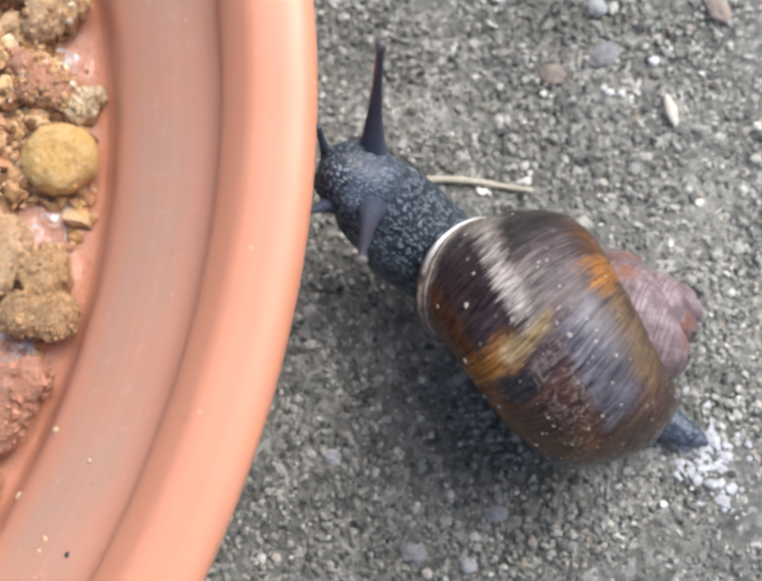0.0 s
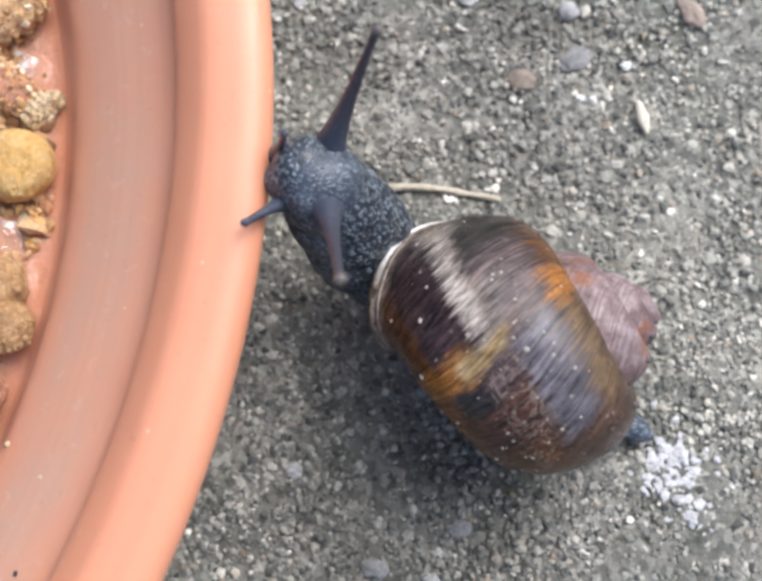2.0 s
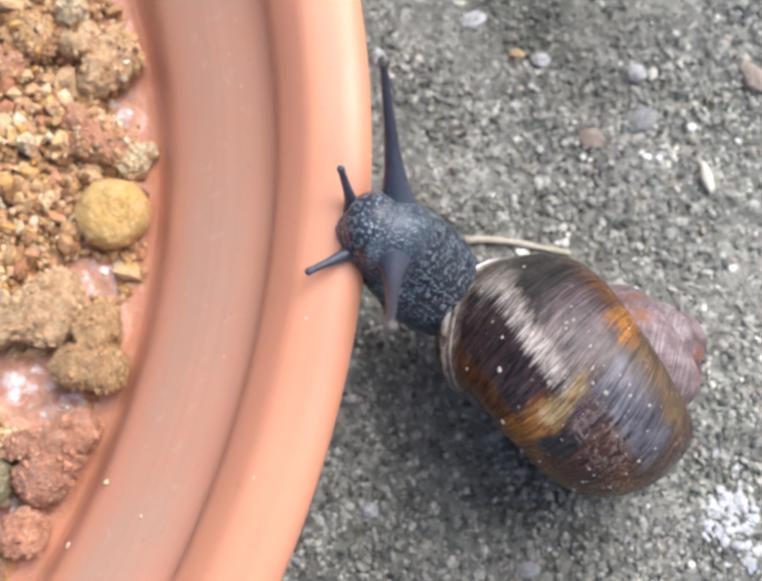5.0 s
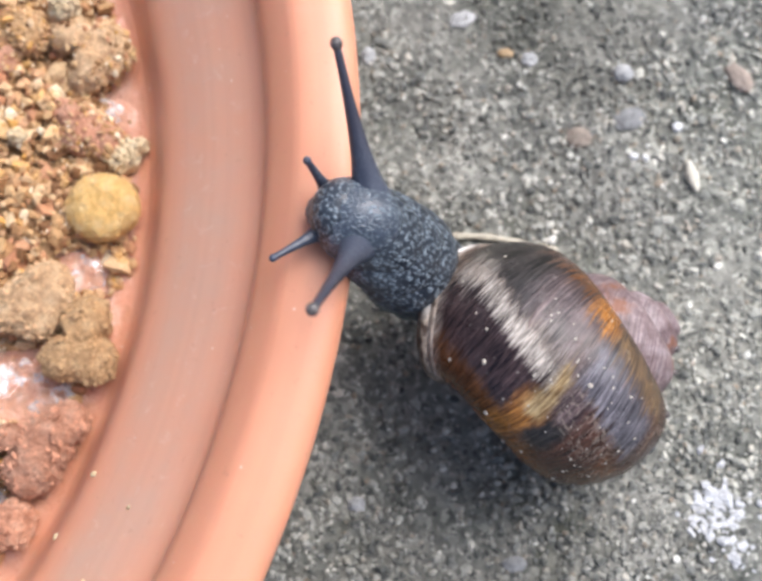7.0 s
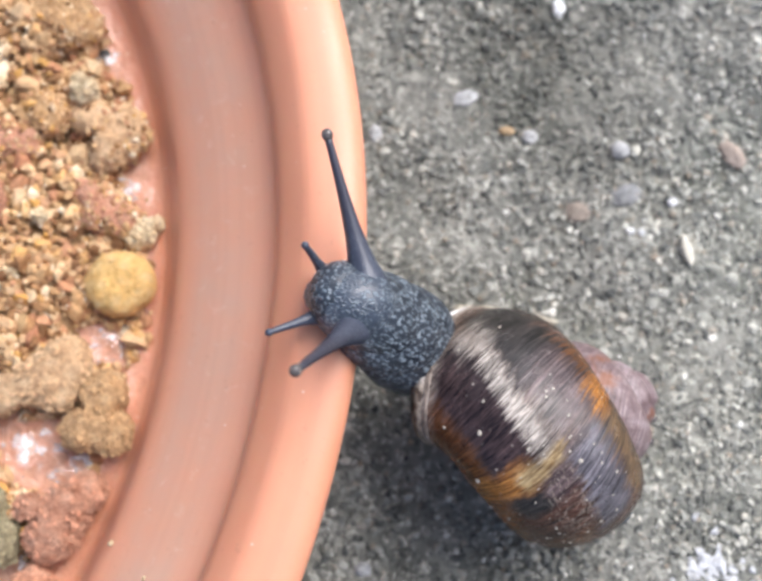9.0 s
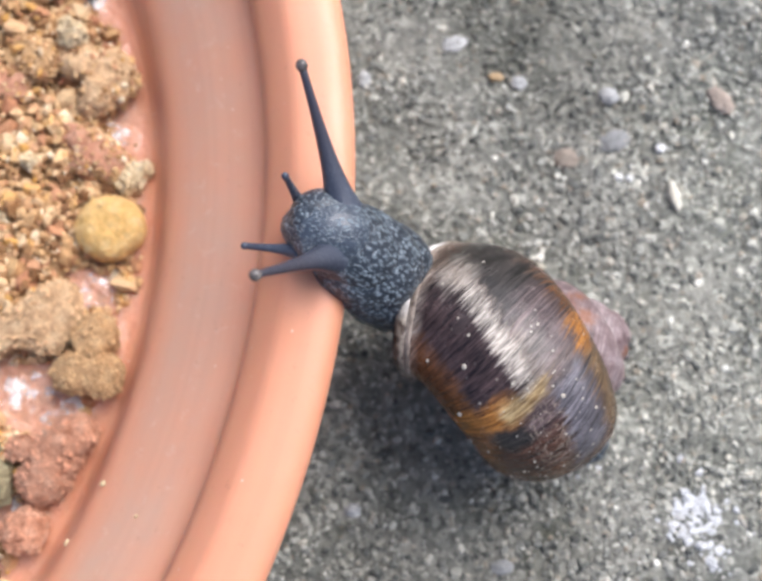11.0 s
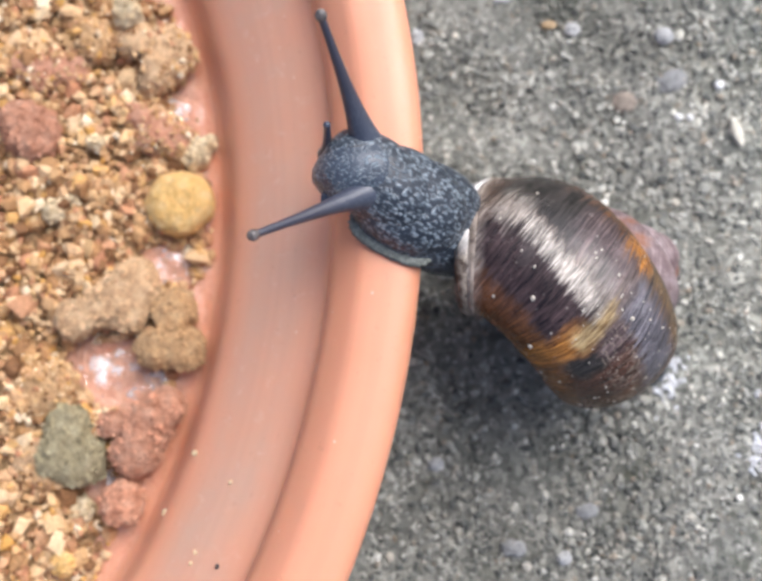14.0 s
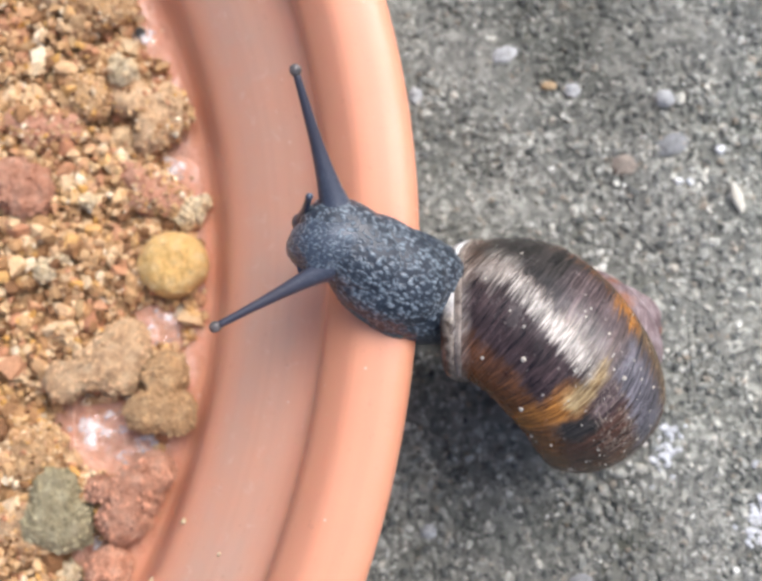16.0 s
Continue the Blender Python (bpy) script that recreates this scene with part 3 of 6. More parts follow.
def kibble(kind, lobes, height, label, lift=0.0, tilt=(0, 0), seed=0, rough=0.12):
    bm, cx, cy = lobed([(x * MM, y * MM, r * MM) for x, y, r in lobes], height * MM, 5, rough, seed)
    rng = np.random.default_rng(seed + 100)
    skin = [v.co.copy() for v in bm.verts if v.co.z > -0.2 * height * MM]
    ob = part("kibble", bm, KIBBLE[kind])
    ob.matrix_basis = pose(cx, cy, FLOOR + (height * 0.5 - 0.3 + lift) * MM, tilt[0], tilt[1], 0)
    # crumbly crust of small grains pressed into the surface
    n = int(min(420, 16 * max(r for _, _, r in lobes) ** 2 * len(lobes) ** 0.7 * (0.35 if kind == "yellow" else 3.2 if "among" in label else 1.6)))
    pick = rng.integers(0, len(skin), n)
    sizes = np.clip(rng.lognormal(-1.55, 0.4, n), 0.1, 0.5) * MM * (0.6 if kind == "yellow" else 1.0)
    places = np.array([skin[i][:] for i in pick]) * 0.985
    scatter("crust", places, sizes, CRUMBS if "among" in label else KIBBLE[kind], rng, flat=1.0, ragged=0.35, parent=ob)
    return tagged(ob, label, "kibble", group="pet food pieces")


kibble("yellow", ((-34.1, 34.1, 3.55), (-35.2, 33.8, 3.44),), 4.6, "smooth round golden-yellow kibble disc", 0.6, (4, -6), 1, 0.07)
kibble("brown", ((-37.5, 16.9, 2.35), (-34.1, 16.9, 2.66), (-35.0, 21.4, 2.6),), 5.0, "lobed bone-shaped brown kibble", 1.0, (0, -4), 2, 0.12)
kibble("grey", ((-39.8, 24.8, 2.88), (-42.6, 22.5, 3.10), (-46.8, 20.6, 2.44), (-40.3, 21.4, 2.44),), 4.4, "dull grey-brown lobed pet kibble", 1.0, (0, 3), 3, 0.12)
kibble("red", ((-36.1, 10.3, 2.21), (-38.3, 8.3, 2.87), (-39.8, 5.0, 2.87), (-42.5, 8.6, 1.44),), 5.2, "crumbly brick-red bone-shaped kibble", 0.8, (3, 0), 4, 0.12)
kibble("red", ((-41.4, -0.4, 2.56),), 4.4, "small round brick-red kibble", 0.6, (0, 0), 5, 0.12)
kibble("green", ((-47.2, 8.4, 2.54), (-46.0, 4.6, 2.98), (-48.7, 4.9, 2.54), (-47.4, 6.5, 2.76),), 4.8, "dusty olive-green lobed kibble", 1.2, (0, 0), 6, 0.12)
kibble("red", ((-37.0, 42.7, 2.89), (-35.0, 41.6, 1.89), (-39.6, 44.5, 1.67),), 4.0, "crumbling brick-red kibble among crumbs", 0.9, (0, 5), 7, 0.18)
kibble("red", ((-50.0, 50.3, 2.85), (-46.9, 50.4, 1.86), (-52.6, 51.2, 1.97),), 4.2, "crumbling brick-red kibble among crumbs", 1.3, (0, 0), 8, 0.16)
kibble("red", ((-51.5, 42.8, 3.37), (-53.3, 44.6, 2.17),), 5.0, "large crumbly brick-red kibble", 1.6, (0, 0), 9, 0.12)
kibble("grey", ((-35.4, 52.1, 3.11), (-37.5, 49.1, 2.00), (-39.7, 54.0, 2.44),), 4.4, "crumbling grey-brown kibble among crumbs", 0.8, (0, 4), 10, 0.18)
kibble("brown", ((-44.2, 53.5, 2.20), (-45.6, 55.0, 1.65),), 3.6, "broken golden-brown kibble among crumbs", 2.0, (0, 0), 11, 0.12)
kibble("brown", ((-42.6, 65.9, 3.25), (-45.9, 67.0, 2.71),), 4.4, "broken grey-brown kibble among crumbs", 1.4, (0, 0), 12, 0.16)
kibble("cream", ((-32.6, 40.0, 1.68), (-31.3, 41.3, 0.78),), 3.4, "pale cream crumb of food", 0.4, (0, 0), 13, 0.25)
kibble("cream", ((-40.3, 56.8, 1.63),), 3.0, "pale cream crumb of food", 3.2, (0, 0), 14, 0.22)
kibble("brown", ((-46.0, 24.3, 1.65), (-48.2, 25.4, 1.32),), 2.6, "broken golden-brown kibble among crumbs", 1.4, (0, 0), 15, 0.2)
kibble("brown", ((-50.6, 12.5, 3.02), (-48.9, 13.8, 2.20),), 4.0, "crumbling golden-brown kibble among crumbs", 0.9, (0, 0), 16, 0.2)
kibble("grey", ((-51.4, 4.7, 2.75), (-49.7, 3.6, 1.98),), 4.0, "dull olive kibble among crumbs", 1.0, (0, 0), 17, 0.2)
kibble("cream", ((-46.5, -1.0, 1.24),), 2.0, "pale cream crumb of food", 0.6, (0, 0), 18, 0.2)
kibble("yellow", ((-48.4, -7.0, 1.68),), 2.2, "broken golden-yellow kibble among crumbs", 0.6, (0, 0), 19, 0.2)
kibble("yellow", ((-44.8, 7.5, 1.35),), 2.4, "broken golden-yellow kibble among crumbs", 0.6, (0, 0), 20, 0.25)
kibble("brown", ((-43.2, 64.9, 2.47), (-46.1, 62.5, 1.65),), 3.6, "crumbling grey-brown kibble among crumbs", 1.4, (0, 0), 21, 0.2)
kibble("cream", ((-44.1, 41.5, 0.98),), 2.0, "pale cream crumb of food", 3.4, (0, 0), 22, 0.2)
kibble("cream", ((-48.8, 33.7, 1.31),), 2.2, "pale cream crumb of food", 3.2, (0, 0), 23, 0.2)
kibble("cream", ((-47.1, 34.8, 0.98),), 2.2, "pale cream crumb of food", 3.2, (0, 0), 24, 0.2)


def stray(x, y, z, size, kind, seed):
    """A crumb that has come to rest on the sloping wall."""
    ob = part("crumb", blob((size * MM, size * 0.8 * MM, size * 0.7 * MM), 2, 0.3, 1.5, seed), KIBBLE[kind])
    ob.matrix_basis = pose(x * MM, y * MM, z * MM, 0, 0, seed * 40)
    tagged(ob, "tiny stray crumb on the saucer wall", "crumb", group="stray crumbs on the saucer wall")


stray(-32.3, 5.0, 11.09, 0.40, "cream", 0)
stray(-36.1, -1.5, 9.60, 0.38, "cream", 1)
stray(-29.0, -6.6, 16.51, 0.30, "dark", 2)
stray(-31.6, -5.3, 14.86, 0.28, "cream", 3)
stray(-36.0, -1.3, 9.61, 0.35, "cream", 4)
stray(-27.7, 1.9, 15.23, 0.25, "cream", 5)
stray(-32.1, -6.4, 14.90, 0.25, "cream", 6)
stray(-39.4, 63.1, 5.34, 0.80, "dark", 7)
stray(-31.0, 41.9, 5.41, 0.40, "cream", 8)
stray(-30.9, 42.5, 5.47, 0.30, "brown", 9)


def build_crumbs():
    rng = np.random.default_rng(21)
    gaps = ((-36.8, 27.2, 3.2, 2.6, 0.00), (-42.3, 14.4, 7.4, 4.4, -0.50), (-34.4, 46.0, 2.4, 2.4, 0.00), (-37.9, 2.3, 5.5, 3.0, 0.60), (-44.7, 1.3, 2.0, 2.6, 0.00), (-37.3, 62.1, 2.6, 2.4, 0.00), (-36.1, -5.5, 4.0, 5.0, 0.40))

    def heap(x, y):
        """Height of the crumb heap over the floor, in mm."""
        r = math.hypot(x - DISH.x / MM, y - DISH.y / MM)
        h = min(1.0, max(0.0, (78.0 - r + 2.2 * noise.noise(Vector((x * 0.16, y * 0.16, 3)))) / 9))
        for gx, gy, ga, gb, turn in gaps:
            dx, dy = x - gx, y - gy
            c, s = math.cos(turn), math.sin(turn)
            d = math.hypot((dx * c + dy * s) / ga, (dy * c - dx * s) / gb) + 0.25 * noise.noise(Vector((x * 0.4, y * 0.4, 9)))
            h *= min(1.0, max(0.0, (d - 0.85) / 0.7))
        return 4.4 * h * (0.8 + 0.5 * noise.noise(Vector((x * 0.13, y * 0.13, 5))))

    # the packed bed below the loose crumbs
    bm = bmesh.new()
    x0, x1, y0, y1, step = -92, -24, -24, 78, 0.8
    nx, ny = int((x1 - x0) / step), int((y1 - y0) / step)
    grid = {}
    for i in range(nx + 1):
        for j in range(ny + 1):
            x, y = x0 + i * step, y0 + j * step
            h = heap(x, y)
            if h > 0.6:
                grid[i, j] = bm.verts.new((x * MM, y * MM, FLOOR + (h - 0.95) * MM + 0.4 * MM * noise.noise(Vector((x, y, 0)))))
    for (i, j) in list(grid):
        c = [grid.get(k) for k in ((i, j), (i + 1, j), (i + 1, j + 1), (i, j + 1))]
        if all(c):
            bm.faces.new(c)
    tagged(part("crumb_bed", bm, KIBBLE["brown"]), "packed damp layer of ground pet food crumbs", "crumbs", kind="stuff")
    places, sizes = [], []
    while len(places) < 21000:
        x, y = rng.uniform(x0, x1), rng.uniform(y0, y1)
        h = heap(x, y)
        if h < 0.1 and rng.random() > 0.012:
            continue
        if math.hypot(x - DISH.x / MM, y - DISH.y / MM) > 79:
            continue
        s = min(1.5, max(0.14, rng.lognormal(-0.98, 0.55)))
        places.append((x * MM, y * MM, FLOOR + (h + rng.uniform(-0.75, 0.55)) * MM))
        sizes.append(s * MM * (0.6 if h < 0.1 else 1))
    tagged(scatter("crumbs", np.array(places), np.array(sizes), CRUMBS, rng, flat=0.9, ragged=0.45), "loose brown, tan and cream pet food crumbs", "crumbs", kind="stuff")


build_crumbs()


def build_puddles():
    """Thin films of water on the saucer's floor, their white glints put into the colour."""
    m = Mat("water film with painted glints", 0.06, 0.5)
    # cloudy white parts of the film imitate glints on wet floor
    m.set("Transmission Weight", m.ramp(m.noise(1.7 * MM, 3, 0.6), (0.46, 1.0), (0.64, 0.42))).set("IOR", 1.4).colour((0.95, 0.93, 0.92))
    for k, (x, y, a, b, turn) in enumerate(((-36.5, 26.9, 2.6, 2.0, 0.30), (-41.2, 14.4, 5.4, 3.0, -0.50), (-35.1, 45.9, 1.5, 1.5, 0.00), (-45.6, 13.8, 3.0, 2.2, 0.00), (-35.9, 46.2, 1.3, 1.3, 0.00), (-38.8, 62.5, 1.8, 1.4, 0.00), (-42.7, 2.0, 1.6, 1.8, 0.00))):
        bm = bmesh.new()
        n, rows = 40, 14
        c, s = math.cos(turn), math.sin(turn)
        rings = []
        for i in range(1, rows + 1):
            ring = []
            for j in range(n):
                t = 2 * math.pi * j / n
                q = i / rows
                out = 1 + 0.3 * noise.noise(Vector((math.cos(t) * 1.5, math.sin(t) * 1.5, k * 3.7)))
                u, v = a * q * out * math.cos(t), b * q * out * math.sin(t)
                px, py = x + u * c - v * s, y + u * s + v * c
                h = 0.7 * (1 - q ** 3) ** 0.5 * (1 + 1.2 * noise.noise(Vector((px * 0.75, py * 0.75, k))))
                ring.append(bm.verts.new((px * MM, py * MM, 5.02 * MM + h * MM)))
            rings.append(ring)
        mid = bm.verts.new((x * MM, y * MM, 5.55 * MM))
        for j in range(n):
            bm.faces.new((mid, rings[0][j], rings[0][(j + 1) % n]))
        for p, q in zip(rings, rings[1:]):
            for j in range(n):
                bm.faces.new((p[j], q[j], q[(j + 1) % n], p[(j + 1) % n]))
        ob = tagged(part("puddle", bm, m.m), "thin film of water with painted white glints on the saucer floor", "puddle", group="puddles in the saucer")
        ob.visible_shadow = False


build_puddles()

# ---- the snail ----
snail = tagged(new("snail"), "slate-grey garden snail with brown shell climbing over saucer rim", "snail")
TURN = Matrix(((-0.4255, -0.1707, 0.8887), (0.9040, -0.0343, 0.4262), (-0.0423, 0.9847, 0.1689)))
SPIRAL = dict(r=9.375, a=6.383, b=9.631, h=18.127, grow=1.807, shear=0.748)
MIDDLE = Vector((1.88, 1.53, -0.41)) * MM


def spiral(th, ph, swell=1.0):
    """A point of the shell's coiled tube; th = 0 at the lip, ph round the tube."""
    q = th + SPIRAL["shear"] * math.sin(ph)
    g = SPIRAL["grow"] ** (q / (2 * math.pi))
    r = g * (SPIRAL["r"] + SPIRAL["a"] * swell * math.cos(ph))
    z = g * (-SPIRAL["h"] + SPIRAL["b"] * swell * math.sin(ph))
    return MIDDLE + TURN @ (Vector((r * math.cos(-q), r * math.sin(-q), z + 11.2)) * MM)


def tube(name, start, end, steps, material, parent, label=""):
    """A stretch of the coil, with its place along and round the tube kept for the streaks."""
    m = 56
    verts, along, around = [], [], []
    for i in range(steps + 1):
        th = start + (end - start) * i / steps
        for k in range(m):
            ph = 2 * math.pi * k / m
            p = spiral(th, ph, 1 + 0.07 * max(0.0, 1 + (th + 0.15) / 0.3) ** 2)  # flared at the mouth
            p += p.normalized() * MM * (0.09 * noise.noise(Vector((th * 9, math.sin(ph) * 0.8, 1))) + 0.1 * noise.fractal(p * 300, 1, 2, 3)) * SPIRAL["grow"] ** (th / (2 * math.pi))
            verts.append(p)
            along.append(th)
            around.append(math.sin(ph) + 0.3 * math.cos(ph))
    faces = [(i * m + k, i * m + (k + 1) % m, (i + 1) * m + (k + 1) % m, (i + 1) * m + k) for i in range(steps) for k in range(m)]
    ob = raw(name, verts, faces, material, parent, True)
    for key, vals in (("along", along), ("around", around)):
        at = ob.data.attributes.new(key, "FLOAT", "POINT")
        at.data.foreach_set("value", vals)
    if label:
        ob["label"] = label
    return ob


shell = new("shell")
shell.parent = snail
shell["label"] = "glossy dark brown coiled shell with yellow flames"
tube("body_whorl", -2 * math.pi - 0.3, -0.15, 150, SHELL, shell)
tube("spire", -7.5 * math.pi, -2 * math.pi - 0.3, 200, SPIRE, shell, "worn pinkish older whorls")


def build_lip():
    # the thickened white edge round the mouth, and the worn margin behind it
    def strip(name, th0, th1, out, thick, mat, label):
        bm = bmesh.new()
        m, rings = 72, []
        for k in range(m):
            ph = 2 * math.pi * k / m
            a, b = spiral(th0, ph, out), spiral(th1, ph, out)
            c = spiral(th1 + 0.012, ph, out - thick)
            d = spiral(th0, ph, out - 2 * thick)
            rings.append([bm.verts.new(p) for p in (a, a.lerp(b, 0.5), b, c, d)])
        for k in range(m):
            p, q = rings[k], rings[(k + 1) % m]
            for j in range(5):
                bm.faces.new((p[j], q[j], q[(j + 1) % 5], p[(j + 1) % 5]))
        bmesh.ops.recalc_face_normals(bm, faces=bm.faces)
        return part(name, bm, mat, shell, label)

    strip("margin", -0.25, -0.18, 1.052, 0.02, WORN, "pale worn shell margin")
    strip("lip", -0.185, -0.07, 1.1, 0.09, LIP, "white shell lip")


build_lip()


def build_specks():
    # chalky specks stuck to the shell
    rng = random.Random(4)
    bm = blob((0.3 * MM, 0.24 * MM, 0.14 * MM), 2, 0.2, 1.5, 2)
    me = bpy.data.meshes.new("speck")
    bm.to_mesh(me)
    bm.free()
    me.materials.append(CRUST)
    spots = [(-10.29, -0.44, 10.01, 1.00), (-13.17, 0.25, 7.27, 0.80), (-9.87, -4.83, 7.65, 1.00), (-7.96, -7.32, 5.53, 0.70), (-2.82, -10.69, 3.34, 0.80), (-0.88, -2.84, 11.87, 0.90), (-10.01, 2.61, 10.29, 0.60), (-10.82, 4.33, 9.42, 0.50), (-7.50, 10.58, 6.91, 0.60), (0.38, -10.56, 4.70, 0.60), (2.62, -8.41, 7.41, 0.60), (4.15, -7.24, 7.71, 0.50), (-15.09, 5.77, 5.15, 0.60), (3.26, -3.68, 10.36, 0.60), (-6.39, -8.40, 6.33, 0.50)]
    for k in range(52):
        # most of the fine ones sit low on the back of the whorl
        th, ph = (rng.uniform(-2.6, -1.4), rng.uniform(-0.75, 0.5)) if k % 4 else (rng.uniform(-3.4, -0.2), rng.uniform(-2.2, 1.2))
        p = spiral(th, ph)
        spots.append((p.x / MM, p.y / MM, p.z / MM, rng.uniform(0.25, 0.55)))
    for x, y, z, s in spots:
        p = Vector((x, y, z)) * MM
        ob = new("speck", me)
        ob.parent = shell
        ob.matrix_basis = Matrix.LocRotScale(p, p.to_track_quat("Z", "Y"), (s, s, s))
    for x, y, z in ((10.58, 2.35, 2.26), (10.24, 0.00, 2.06), (9.25, -4.27, 1.80)):
        soil = part("soil_crumb", blob((0.42 * MM, 0.34 * MM, 0.3 * MM), 2, 0.25, 1.5, int(z * 10)), EYE, shell, "black soil crumb")
        soil.matrix_basis = pose(x * MM, y * MM, z * MM)


build_specks()


def soft_body():
    segs = []
    n = 10
    for k in range(n):
        t = k / (n - 1)  # 0 under the shell, 1 behind the head
        w = 4.9 - 0.9 * math.exp(-((t - 0.35) / 0.2) ** 2) + 0.5 * math.exp(-((t - 0.72) / 0.2) ** 2) - 6 * max(0.0, t - 0.85)  # a waist at the mouth of the shell
        h = 3.9 - 0.7 * math.exp(-((t - 0.4) / 0.25) ** 2) - 0.4 * t
        bm = blob((6.6 * MM, w * MM, h * MM), 4, 0.02, 4, k, 2.2)
        for v in bm.verts:  # flat below
            if v.co.z < 0:
                v.co.z *= 0.8
                v.co.y *= 1 + 0.16 * min(1, -v.co.z / (h * MM))
        seg = part("body_segment", bm, SKIN if t > 0.5 else NECK, snail)
        cut = 2.6 * max(0.0, t - 0.7) / 0.3  # the sole ends short of the snout
        bm = blob(((6.2 - cut) * MM, w * MM, 0.75 * MM), 5, 0.012, 6, k + 30)
        for v in bm.verts:  # a frilled margin
            v.co *= 1 + 0.018 * math.sin(math.atan2(v.co.y, v.co.x) * 46 + k)
        sole = part("sole", bm, SOLE, seg, "pale frilled foot edge")
        sole.matrix_basis = pose((-0.2 - cut) * MM, 0.1 * MM, -(h * 0.5) * MM)
        segs.append(seg)
    return segs


body_segments = soft_body()


def build_head():
    bm = blob((4.5 * MM, 3.55 * MM, 3.0 * MM), 4, 0.03, 5, 41)
    for v in bm.verts:  # blunt snout, dipping
        t = max(0.0, v.co.x / (4.5 * MM))
        v.co.y *= 1 - 0.22 * t * t
        v.co.z -= 0.9 * MM * t * t
        v.co.y *= 1 + 0.06 * math.sin(v.co.x / MM * 1.4)
    ob = part("head", bm, HEAD, snail)
    sole = part("sole", blob((2.6 * MM, 2.5 * MM, 0.6 * MM), 3, 0.05, 6, 50), SOLE, ob, "pale frilled foot edge")
    sole.matrix_basis = pose(-0.6 * MM, 0, -2.5 * MM)
    return ob


head = build_head()


def stalk(name, length, root, tip, knob):
    """A tapered feeler along x from its root, with a rounded tip."""
    bm = bmesh.new()
    rings = []
    for i in range(17):
        t = i / 16
        rad = tip + (root * 0.58 - tip) * (1 - t) ** 1.6 + root * 0.42 * (1 - t) ** 5
        x = -0.8 + (length + 0.8) * t
        rings.append([bm.verts.new((x * MM, rad * MM * math.cos(k * math.pi / 8), rad * MM * math.sin(k * math.pi / 8))) for k in range(16)])
    for p, q in zip(rings, rings[1:]):
        for k in range(16):
            bm.faces.new((p[k], p[(k + 1) % 16], q[(k + 1) % 16], q[k]))
    bm.faces.new(rings[0][::-1])
    bm.faces.new(rings[-1])
    ob = part(name, bm, STALK, snail)
    eye = part("eye" if name == "eye_stalk" else "tip", blob((knob * 1.1 * MM, knob * MM, knob * MM), 3), EYE if name == "eye_stalk" else STALK, ob)
    eye.matrix_basis = pose(length * MM, 0, 0)
    return ob


eye_stalks = [stalk("eye_stalk", 14.0, 2.1, 0.36, 0.56) for _ in range(2)]
feelers = [stalk("feeler", 4.6, 1.05, 0.32, 0.38) for _ in range(2)]

bm = blob((12.5 * MM, 5.2 * MM, 3.2 * MM), 4, 0.04, 4, 60)
foot = part("foot", bm, SKIN, snail)
bm = blob((4.6 * MM, 2.2 * MM, 0.5 * MM), 5, 0.02, 5, 71, 2.6)
for v in bm.verts:  # frilled, and curling down behind
    v.co *= 1 + 0.02 * math.sin(math.atan2(v.co.y, v.co.x) * 44)
    v.co.z -= 0.06 * MM * max(0.0, -v.co.x / MM - 2.4) ** 2
fringe = part("foot_fringe", bm, SOLE, snail, "pale frilled edge of the foot")
bm = blob((7.5 * MM, 2.6 * MM, 1.7 * MM), 4, 0.05, 4, 61)
for v in bm.verts:
    v.co.y *= 0.85 + 0.15 * (v.co.x / (7.5 * MM))
tail = part("tail", bm, TAIL, snail, "blunt pale grey tail")


